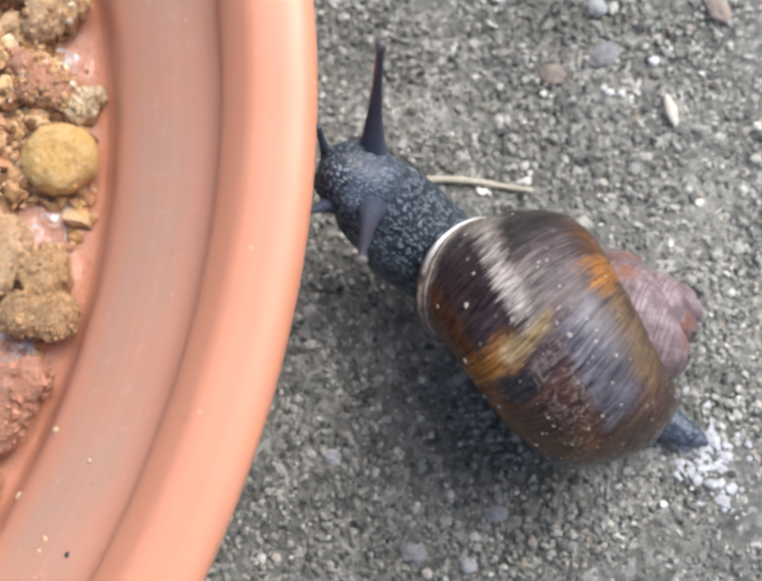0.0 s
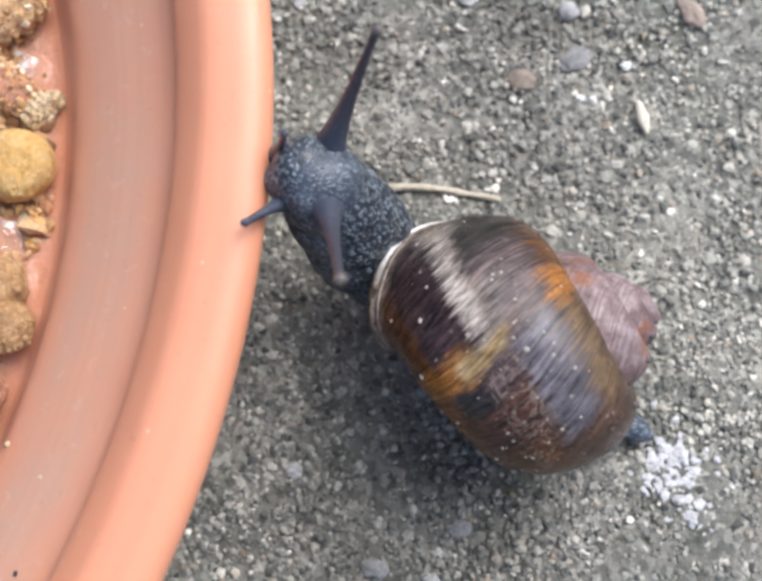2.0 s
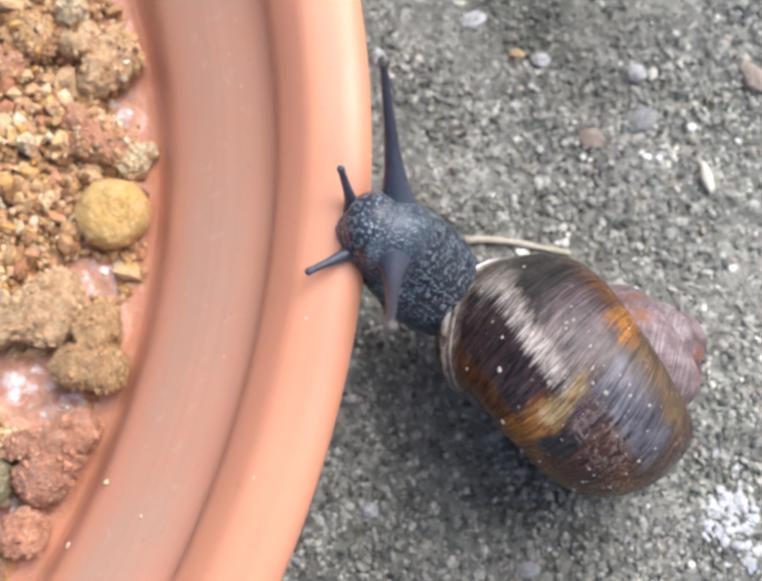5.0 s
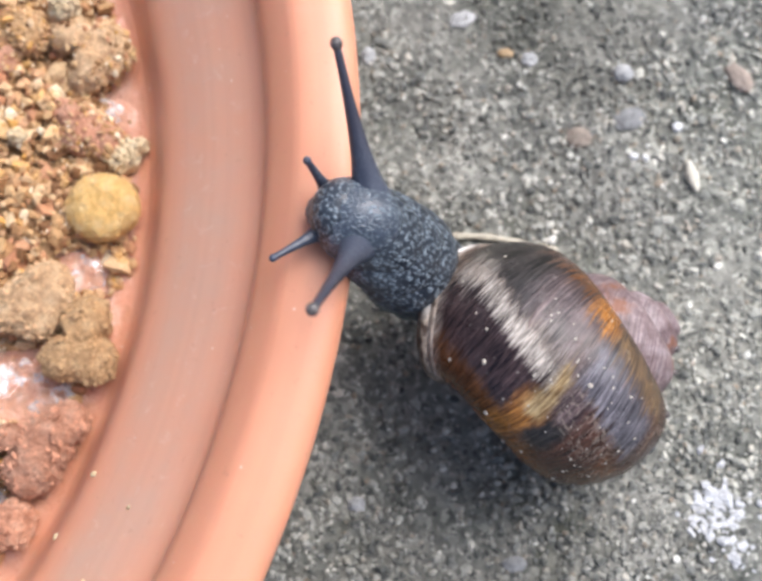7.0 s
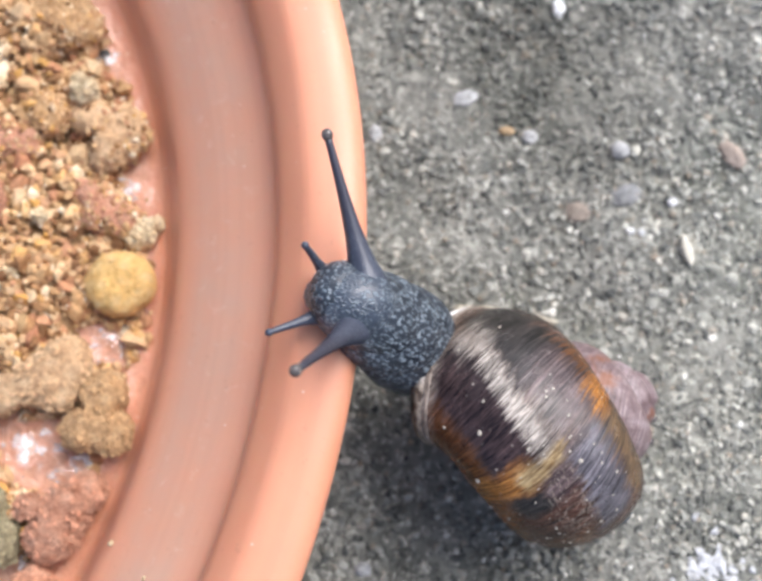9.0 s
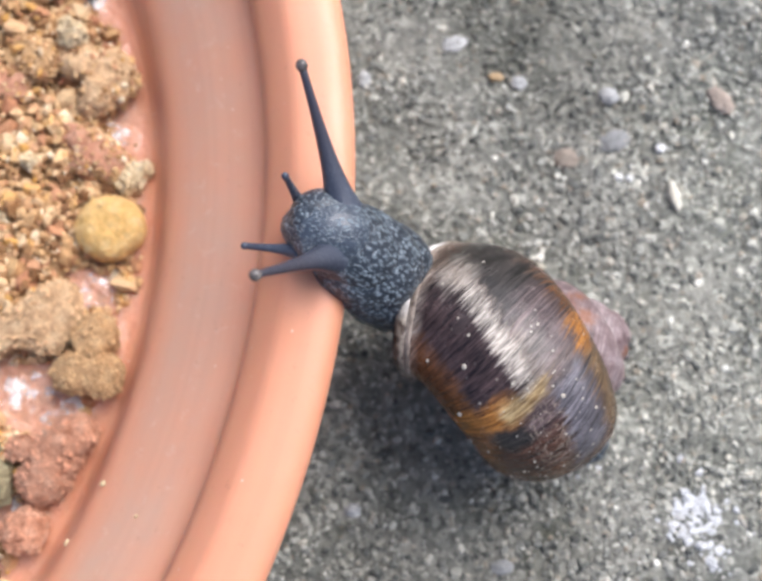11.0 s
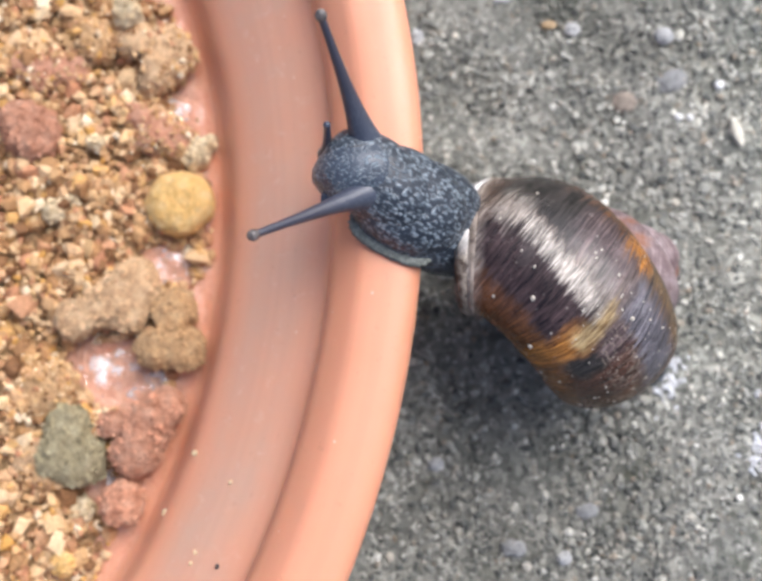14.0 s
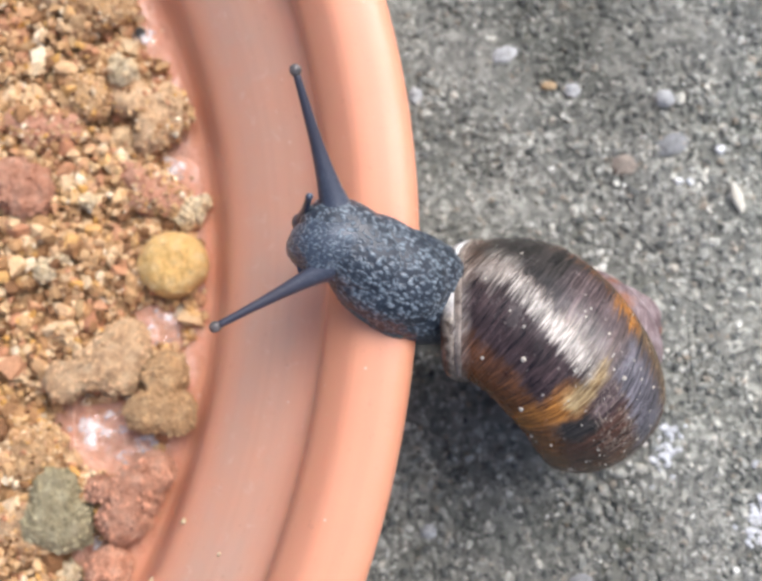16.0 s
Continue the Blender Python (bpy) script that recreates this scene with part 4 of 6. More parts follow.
def motions():
    walk(snail, [
        (0.0, pose(0.01908, 0.01292, 0)),
        (0.5, pose(0.01883, 0.01314, 0)),
        (1.0, pose(0.01884, 0.01342, 0)),
        (1.5, pose(0.01843, 0.01346, 0)),
        (2.0, pose(0.01842, 0.01378, 0)),
        (2.5, pose(0.01795, 0.01407, 0)),
        (3.0, pose(0.01746, 0.01454, 0)),
        (3.5, pose(0.01719, 0.01501, 0)),
        (4.0, pose(0.01696, 0.01566, 0)),
        (6.5, pose(0.01648, 0.01665, 0)),
        (7.0, pose(0.01655, 0.01757, 0)),
        (7.5, pose(0.01570, 0.01695, 0)),
        (8.0, pose(0.01542, 0.01717, 0)),
        (8.5, pose(0.01491, 0.01718, 0)),
        (9.0, pose(0.01445, 0.01766, 0)),
        (9.5, pose(0.01423, 0.01783, 0)),
        (10.0, pose(0.01373, 0.01760, 0)),
        (12.5, pose(0.01221, 0.01887, 0)),
        (13.0, pose(0.01161, 0.01913, 0)),
        (13.5, pose(0.01143, 0.01973, 0)),
        (14.0, pose(0.01084, 0.01985, 0)),
        (14.5, pose(0.01066, 0.02010, 0)),
        (15.0, pose(0.01053, 0.02075, 0)),
        (15.5, pose(0.00994, 0.02103, 0)),
        (16.0, pose(0.00944, 0.02139, 0)),
    ])
    walk(shell, [
        (0.0, pose(-0.00020, -0.00033, 0.01394, -10.92, -9.07, -7.78)),
        (0.5, pose(-0.00021, -0.00037, 0.01393, -10.99, -9.60, -7.06)),
        (1.0, pose(-0.00022, -0.00041, 0.01386, -11.00, -8.54, -6.64)),
        (1.5, pose(-0.00023, -0.00045, 0.01381, -11.27, -8.21, -6.45)),
        (2.0, pose(0.00003, -0.00036, 0.01374, -9.76, -6.94, -5.13)),
        (2.5, pose(0.00030, -0.00028, 0.01364, -8.13, -7.32, -4.33)),
        (3.0, pose(0.00057, -0.00019, 0.01350, -6.80, -7.22, -3.09)),
        (3.5, pose(0.00060, -0.00018, 0.01330, -6.09, -6.37, -2.02)),
        (4.0, pose(0.00048, -0.00021, 0.01305, -6.94, -5.07, -0.30)),
        (6.5, pose(-0.00015, -0.00038, 0.01275, -2.96, 1.17, 1.18)),
        (7.0, pose(-0.00068, -0.00114, 0.01275, -2.62, 2.30, 1.49)),
        (7.5, pose(-0.00028, -0.00037, 0.01276, -2.02, 3.23, 1.27)),
        (8.0, pose(-0.00029, -0.00035, 0.01301, 0.17, 3.37, 1.21)),
        (8.5, pose(-0.00030, -0.00031, 0.01325, -0.22, 6.03, 1.38)),
        (9.0, pose(-0.00031, -0.00027, 0.01336, -0.43, 8.24, 0.37)),
        (9.5, pose(-0.00031, -0.00024, 0.01350, -0.67, 8.05, 0.04)),
        (10.0, pose(-0.00032, -0.00020, 0.01361, 1.16, 9.65, 0.27)),
        (12.5, pose(-0.00037, -0.00004, 0.01390, -0.79, 15.73, -0.99)),
        (13.0, pose(-0.00038, -0.00001, 0.01416, -1.03, 16.58, 0.11)),
        (13.5, pose(-0.00037, -0.00011, 0.01440, -1.08, 17.54, 1.31)),
        (14.0, pose(-0.00036, -0.00021, 0.01463, 0.43, 17.98, 1.53)),
        (14.5, pose(-0.00035, -0.00032, 0.01487, -1.64, 19.18, 1.70)),
        (15.0, pose(-0.00034, -0.00043, 0.01511, -1.34, 20.21, 2.17)),
        (15.5, pose(-0.00034, -0.00052, 0.01533, -3.65, 21.44, 2.70)),
        (16.0, pose(-0.00032, -0.00063, 0.01553, -3.47, 21.70, 2.60)),
    ])
    walk(head, [
        (0.0, pose(-0.02127, 0.01560, 0.01750, 0.00, -14.04, 180.00)),
        (0.5, pose(-0.02109, 0.01522, 0.01860, 0.00, -13.70, 180.00)),
        (1.0, pose(-0.02093, 0.01499, 0.02077, 0.00, -13.36, 180.00)),
        (1.5, pose(-0.02058, 0.01495, 0.02260, 0.00, -13.02, 180.00)),
        (2.0, pose(-0.02061, 0.01451, 0.02308, 0.00, -12.68, 180.00)),
        (2.5, pose(-0.02026, 0.01416, 0.02345, 0.00, -12.34, 180.00)),
        (3.0, pose(-0.02021, 0.01394, 0.02372, 0.00, -12.00, 180.00)),
        (3.5, pose(-0.02053, 0.01362, 0.02400, 0.00, -11.65, 180.00)),
        (4.0, pose(-0.02094, 0.01296, 0.02408, 0.00, -11.31, 180.00)),
        (6.5, pose(-0.02241, 0.01189, 0.02700, 0.00, -0.00, 168.69)),
        (7.0, pose(-0.02304, 0.01107, 0.02707, 0.00, 0.40, 168.69)),
        (7.5, pose(-0.02273, 0.01179, 0.02714, 0.00, 0.80, 168.69)),
        (8.0, pose(-0.02278, 0.01119, 0.02721, 0.00, 1.20, 168.69)),
        (8.5, pose(-0.02234, 0.01133, 0.02729, 0.00, 1.60, 168.69)),
        (9.0, pose(-0.02196, 0.01139, 0.02736, 0.00, 2.01, 168.69)),
        (9.5, pose(-0.02215, 0.01161, 0.02743, 0.00, 2.41, 168.69)),
        (10.0, pose(-0.02167, 0.01109, 0.02750, 0.00, 2.81, 168.69)),
        (12.5, pose(-0.02293, 0.01353, 0.02800, 0.00, 5.71, 178.85)),
        (13.0, pose(-0.02342, 0.01317, 0.02807, 0.00, 6.12, 179.43)),
        (13.5, pose(-0.02350, 0.01249, 0.02814, 0.00, 6.52, 180.00)),
        (14.0, pose(-0.02366, 0.01200, 0.02821, 0.00, 6.92, -179.43)),
        (14.5, pose(-0.02380, 0.01196, 0.02829, 0.00, 7.32, -178.85)),
        (15.0, pose(-0.02409, 0.01144, 0.02836, 0.00, 7.73, -178.28)),
        (15.5, pose(-0.02393, 0.01132, 0.02843, 0.00, 8.12, -177.71)),
        (16.0, pose(-0.02416, 0.01071, 0.02850, 0.00, 8.52, -177.14)),
    ])
    walk(body_segments[0], [
        (0.0, pose(-0.00229, 0.00019, 0.00757, 0.00, -1.06, 137.18)),
        (0.5, pose(-0.00231, 0.00018, 0.00757, 0.00, -1.18, 137.80)),
        (1.0, pose(-0.00237, 0.00015, 0.00758, 0.00, -1.30, 139.95)),
        (1.5, pose(-0.00238, 0.00017, 0.00759, 0.00, -1.42, 139.72)),
        (2.0, pose(-0.00242, 0.00018, 0.00760, 0.00, -1.53, 140.25)),
        (2.5, pose(-0.00242, 0.00019, 0.00761, 0.00, -1.66, 140.06)),
        (3.0, pose(-0.00244, 0.00020, 0.00762, 0.00, -1.78, 140.11)),
        (3.5, pose(-0.00248, 0.00022, 0.00763, 0.00, -1.90, 140.48)),
        (4.0, pose(-0.00251, 0.00020, 0.00764, 0.00, -2.06, 141.60)),
        (6.5, pose(-0.00253, 0.00035, 0.00777, 0.00, -3.90, 138.06)),
        (7.0, pose(-0.00260, 0.00025, 0.00780, 0.00, -4.37, 141.76)),
        (7.5, pose(-0.00250, 0.00034, 0.00784, 0.00, -5.10, 137.78)),
        (8.0, pose(-0.00246, 0.00039, 0.00788, 0.00, -5.73, 135.88)),
        (8.5, pose(-0.00246, 0.00032, 0.00792, 0.00, -6.53, 137.44)),
        (9.0, pose(-0.00245, 0.00024, 0.00798, 0.00, -7.75, 139.08)),
        (9.5, pose(-0.00240, 0.00028, 0.00802, 0.00, -8.51, 137.14)),
        (10.0, pose(-0.00241, 0.00022, 0.00804, 0.00, -9.09, 138.71)),
        (12.5, pose(-0.00244, 0.00018, 0.00826, 0.00, -13.08, 140.28)),
        (13.0, pose(-0.00243, 0.00016, 0.00831, 0.00, -14.00, 140.61)),
        (13.5, pose(-0.00244, 0.00010, 0.00834, 0.00, -14.91, 142.34)),
        (14.0, pose(-0.00243, 0.00010, 0.00837, 0.00, -15.56, 141.89)),
        (14.5, pose(-0.00243, 0.00007, 0.00841, 0.00, -16.39, 142.88)),
        (15.0, pose(-0.00242, 0.00005, 0.00845, 0.00, -17.34, 142.97)),
        (15.5, pose(-0.00248, -0.00009, 0.00849, 0.00, -18.36, 148.11)),
        (16.0, pose(-0.00241, -0.00007, 0.00856, 0.00, -20.00, 146.18)),
    ])
    walk(body_segments[1], [
        (0.0, pose(-0.00442, 0.00217, 0.00751, 0.00, -0.61, 137.02)),
        (0.5, pose(-0.00449, 0.00217, 0.00751, 0.00, -0.68, 137.65)),
        (1.0, pose(-0.00465, 0.00207, 0.00752, 0.00, -0.76, 139.89)),
        (1.5, pose(-0.00468, 0.00212, 0.00751, 0.00, -0.83, 139.67)),
        (2.0, pose(-0.00477, 0.00214, 0.00752, 0.00, -0.89, 140.18)),
        (2.5, pose(-0.00479, 0.00217, 0.00753, 0.00, -0.97, 139.97)),
        (3.0, pose(-0.00485, 0.00222, 0.00753, 0.00, -1.04, 140.01)),
        (3.5, pose(-0.00494, 0.00225, 0.00754, 0.00, -1.12, 140.34)),
        (4.0, pose(-0.00503, 0.00220, 0.00755, 0.00, -1.26, 141.43)),
        (6.5, pose(-0.00505, 0.00265, 0.00756, 0.00, -2.94, 137.59)),
        (7.0, pose(-0.00526, 0.00236, 0.00757, 0.00, -3.38, 141.33)),
        (7.5, pose(-0.00499, 0.00263, 0.00768, 0.00, -4.13, 137.25)),
        (8.0, pose(-0.00486, 0.00276, 0.00778, 0.00, -4.75, 135.23)),
        (8.5, pose(-0.00488, 0.00258, 0.00788, 0.00, -5.54, 136.87)),
        (9.0, pose(-0.00485, 0.00235, 0.00803, 0.00, -6.77, 138.58)),
        (9.5, pose(-0.00473, 0.00247, 0.00815, 0.00, -7.53, 136.56)),
        (10.0, pose(-0.00476, 0.00232, 0.00821, 0.00, -8.09, 138.17)),
        (12.5, pose(-0.00484, 0.00220, 0.00881, 0.00, -12.18, 139.78)),
        (13.0, pose(-0.00483, 0.00216, 0.00894, 0.00, -13.13, 140.05)),
        (13.5, pose(-0.00486, 0.00199, 0.00905, 0.00, -14.04, 141.79)),
        (14.0, pose(-0.00481, 0.00200, 0.00913, 0.00, -14.70, 141.27)),
        (14.5, pose(-0.00483, 0.00191, 0.00924, 0.00, -15.54, 142.30)),
        (15.0, pose(-0.00479, 0.00187, 0.00936, 0.00, -16.51, 142.32)),
        (15.5, pose(-0.00496, 0.00147, 0.00946, 0.00, -17.56, 147.69)),
        (16.0, pose(-0.00478, 0.00154, 0.00964, 0.00, -19.24, 145.59)),
    ])
    walk(body_segments[2], [
        (0.0, pose(-0.00656, 0.00416, 0.00744, 0.00, -0.61, 137.03)),
        (0.5, pose(-0.00667, 0.00415, 0.00743, 0.00, -0.70, 137.66)),
        (1.0, pose(-0.00692, 0.00399, 0.00743, 0.00, -0.80, 139.89)),
        (1.5, pose(-0.00698, 0.00407, 0.00742, 0.00, -0.90, 139.67)),
        (2.0, pose(-0.00713, 0.00410, 0.00742, 0.00, -0.99, 140.19)),
        (2.5, pose(-0.00716, 0.00416, 0.00742, 0.00, -1.12, 139.99)),
        (3.0, pose(-0.00725, 0.00424, 0.00742, 0.00, -1.26, 140.04)),
        (3.5, pose(-0.00740, 0.00429, 0.00742, 0.00, -1.45, 140.40)),
        (4.0, pose(-0.00755, 0.00421, 0.00744, 0.00, -1.68, 141.52)),
        (6.5, pose(-0.00758, 0.00495, 0.00734, 0.00, -3.88, 138.06)),
        (7.0, pose(-0.00791, 0.00448, 0.00733, 0.00, -4.37, 141.77)),
        (7.5, pose(-0.00748, 0.00492, 0.00752, 0.00, -5.16, 137.81)),
        (8.0, pose(-0.00727, 0.00513, 0.00767, 0.00, -5.69, 135.86)),
        (8.5, pose(-0.00731, 0.00483, 0.00785, 0.00, -6.47, 137.41)),
        (9.0, pose(-0.00726, 0.00446, 0.00811, 0.00, -8.03, 139.22)),
        (9.5, pose(-0.00706, 0.00466, 0.00829, 0.00, -8.78, 137.31)),
        (10.0, pose(-0.00711, 0.00441, 0.00839, 0.00, -9.07, 138.70)),
        (12.5, pose(-0.00724, 0.00422, 0.00938, 0.00, -13.30, 140.41)),
        (13.0, pose(-0.00723, 0.00415, 0.00959, 0.00, -14.29, 140.79)),
        (13.5, pose(-0.00728, 0.00388, 0.00976, 0.00, -15.15, 142.49)),
        (14.0, pose(-0.00719, 0.00390, 0.00989, 0.00, -15.71, 141.99)),
        (14.5, pose(-0.00723, 0.00375, 0.01007, 0.00, -16.52, 142.97)),
        (15.0, pose(-0.00717, 0.00369, 0.01026, 0.00, -17.49, 143.08)),
        (15.5, pose(-0.00744, 0.00303, 0.01044, 0.00, -18.49, 148.18)),
        (16.0, pose(-0.00714, 0.00314, 0.01074, 0.00, -20.30, 146.41)),
    ])
    walk(body_segments[3], [
        (0.0, pose(-0.00869, 0.00615, 0.00739, 0.00, -1.10, 137.19)),
        (0.5, pose(-0.00885, 0.00614, 0.00737, 0.00, -1.25, 137.82)),
        (1.0, pose(-0.00920, 0.00590, 0.00737, 0.00, -1.45, 139.97)),
        (1.5, pose(-0.00928, 0.00603, 0.00737, 0.00, -1.64, 139.75)),
        (2.0, pose(-0.00949, 0.00607, 0.00736, 0.00, -1.83, 140.29)),
        (2.5, pose(-0.00952, 0.00615, 0.00737, 0.00, -2.21, 140.13)),
        (3.0, pose(-0.00966, 0.00625, 0.00737, 0.00, -2.60, 140.23)),
        (3.5, pose(-0.00986, 0.00632, 0.00740, 0.00, -3.12, 140.69)),
        (4.0, pose(-0.01007, 0.00620, 0.00743, 0.00, -3.65, 141.93)),
        (6.5, pose(-0.01013, 0.00718, 0.00733, 0.00, -7.73, 139.96)),
        (7.0, pose(-0.01058, 0.00653, 0.00731, 0.00, -8.35, 143.53)),
        (7.5, pose(-0.00999, 0.00713, 0.00758, 0.00, -9.26, 140.06)),
        (8.0, pose(-0.00971, 0.00742, 0.00777, 0.00, -9.50, 138.44)),
        (8.5, pose(-0.00974, 0.00703, 0.00800, 0.00, -10.21, 139.61)),
        (9.0, pose(-0.00965, 0.00651, 0.00841, 0.00, -12.58, 141.58)),
        (9.5, pose(-0.00937, 0.00680, 0.00867, 0.00, -13.28, 140.05)),
        (10.0, pose(-0.00942, 0.00650, 0.00875, 0.00, -12.98, 140.86)),
        (12.5, pose(-0.00953, 0.00634, 0.00933, 0.00, -17.25, 142.68)),
        (13.0, pose(-0.00951, 0.00623, 0.00963, 0.00, -18.24, 143.39)),
        (13.5, pose(-0.00957, 0.00586, 0.00985, 0.00, -18.99, 144.99)),
        (14.0, pose(-0.00946, 0.00589, 0.01002, 0.00, -19.34, 144.66)),
        (14.5, pose(-0.00951, 0.00569, 0.01025, 0.00, -20.01, 145.47)),
        (15.0, pose(-0.00942, 0.00560, 0.01052, 0.00, -20.93, 145.88)),
        (15.5, pose(-0.00978, 0.00471, 0.01075, 0.00, -21.78, 149.97)),
        (16.0, pose(-0.00938, 0.00484, 0.01118, 0.00, -23.75, 149.20)),
    ])
    walk(body_segments[4], [
        (0.0, pose(-0.01084, 0.00812, 0.00749, 0.00, -2.35, 137.63)),
        (0.5, pose(-0.01104, 0.00811, 0.00749, 0.00, -2.71, 138.26)),
        (1.0, pose(-0.01148, 0.00781, 0.00751, 0.00, -3.18, 140.17)),
        (1.5, pose(-0.01158, 0.00797, 0.00753, 0.00, -3.67, 139.95)),
        (2.0, pose(-0.01185, 0.00802, 0.00755, 0.00, -4.19, 140.56)),
        (2.5, pose(-0.01189, 0.00811, 0.00761, 0.00, -5.27, 140.54)),
        (3.0, pose(-0.01206, 0.00823, 0.00768, 0.00, -6.52, 140.79)),
        (3.5, pose(-0.01232, 0.00830, 0.00779, 0.00, -8.19, 141.60)),
        (4.0, pose(-0.01259, 0.00813, 0.00791, 0.00, -9.97, 143.29)),
        (6.5, pose(-0.01266, 0.00912, 0.00835, 0.00, -20.95, 146.98)),
        (7.0, pose(-0.01319, 0.00830, 0.00836, 0.00, -21.64, 149.85)),
        (7.5, pose(-0.01248, 0.00900, 0.00872, 0.00, -22.87, 148.13)),
        (8.0, pose(-0.01217, 0.00935, 0.00890, 0.00, -22.32, 147.84)),
        (8.5, pose(-0.01214, 0.00892, 0.00916, 0.00, -22.61, 147.51)),
        (9.0, pose(-0.01194, 0.00822, 0.00979, 0.00, -27.38, 150.19)),
        (9.5, pose(-0.01160, 0.00857, 0.01008, 0.00, -27.64, 149.87)),
        (10.0, pose(-0.01165, 0.00833, 0.01006, 0.00, -25.17, 148.22)),
        (12.5, pose(-0.01167, 0.00819, 0.01098, 0.00, -29.10, 150.59)),
        (13.0, pose(-0.01166, 0.00802, 0.01135, 0.00, -29.99, 152.37)),
        (13.5, pose(-0.01171, 0.00757, 0.01159, 0.00, -30.12, 153.38)),
        (14.0, pose(-0.01160, 0.00760, 0.01176, 0.00, -29.58, 153.20)),
        (14.5, pose(-0.01164, 0.00738, 0.01203, 0.00, -29.78, 153.39)),
        (15.0, pose(-0.01155, 0.00724, 0.01235, 0.00, -30.40, 154.58)),
        (15.5, pose(-0.01194, 0.00622, 0.01261, 0.00, -30.80, 155.60)),
        (16.0, pose(-0.01145, 0.00628, 0.01315, 0.00, -33.08, 157.87)),
    ])
    walk(body_segments[5], [
        (0.0, pose(-0.01300, 0.01006, 0.00788, 0.00, -6.08, 138.96)),
        (0.5, pose(-0.01323, 0.01003, 0.00795, 0.00, -7.15, 139.63)),
        (1.0, pose(-0.01375, 0.00969, 0.00805, 0.00, -8.71, 140.85)),
        (1.5, pose(-0.01386, 0.00987, 0.00817, 0.00, -10.55, 140.67)),
        (2.0, pose(-0.01417, 0.00991, 0.00831, 0.00, -12.79, 141.65)),
        (2.5, pose(-0.01420, 0.00997, 0.00856, 0.00, -17.29, 142.36)),
        (3.0, pose(-0.01436, 0.01005, 0.00887, 0.00, -22.54, 143.56)),
        (3.5, pose(-0.01460, 0.01001, 0.00930, 0.00, -29.18, 146.34)),
        (4.0, pose(-0.01485, 0.00968, 0.00966, 0.00, -34.30, 150.21)),
        (6.5, pose(-0.01470, 0.01004, 0.01124, 0.00, -47.60, 168.94)),
        (7.0, pose(-0.01523, 0.00915, 0.01131, 0.00, -47.73, 168.85)),
        (7.5, pose(-0.01449, 0.00984, 0.01169, 0.00, -46.93, 170.17)),
        (8.0, pose(-0.01423, 0.01014, 0.01184, 0.00, -45.93, 174.93)),
        (8.5, pose(-0.01412, 0.00979, 0.01207, 0.00, -46.80, 171.26)),
        (9.0, pose(-0.01372, 0.00897, 0.01278, 0.00, -48.34, 169.41)),
        (9.5, pose(-0.01340, 0.00934, 0.01307, 0.00, -47.19, 170.87)),
        (10.0, pose(-0.01345, 0.00921, 0.01296, 0.00, -47.83, 169.41)),
        (12.5, pose(-0.01342, 0.00910, 0.01405, 0.00, -47.02, 169.45)),
        (13.0, pose(-0.01344, 0.00886, 0.01443, 0.00, -46.06, 171.35)),
        (13.5, pose(-0.01349, 0.00838, 0.01466, 0.00, -46.18, 172.02)),
        (14.0, pose(-0.01341, 0.00841, 0.01481, 0.00, -45.63, 173.67)),
        (14.5, pose(-0.01346, 0.00820, 0.01508, 0.00, -45.46, 172.47)),
        (15.0, pose(-0.01338, 0.00801, 0.01540, 0.00, -44.93, 174.39)),
        (15.5, pose(-0.01373, 0.00703, 0.01566, 0.00, -45.94, 169.87)),
        (16.0, pose(-0.01322, 0.00696, 0.01624, 0.00, -45.26, 174.27)),
    ])
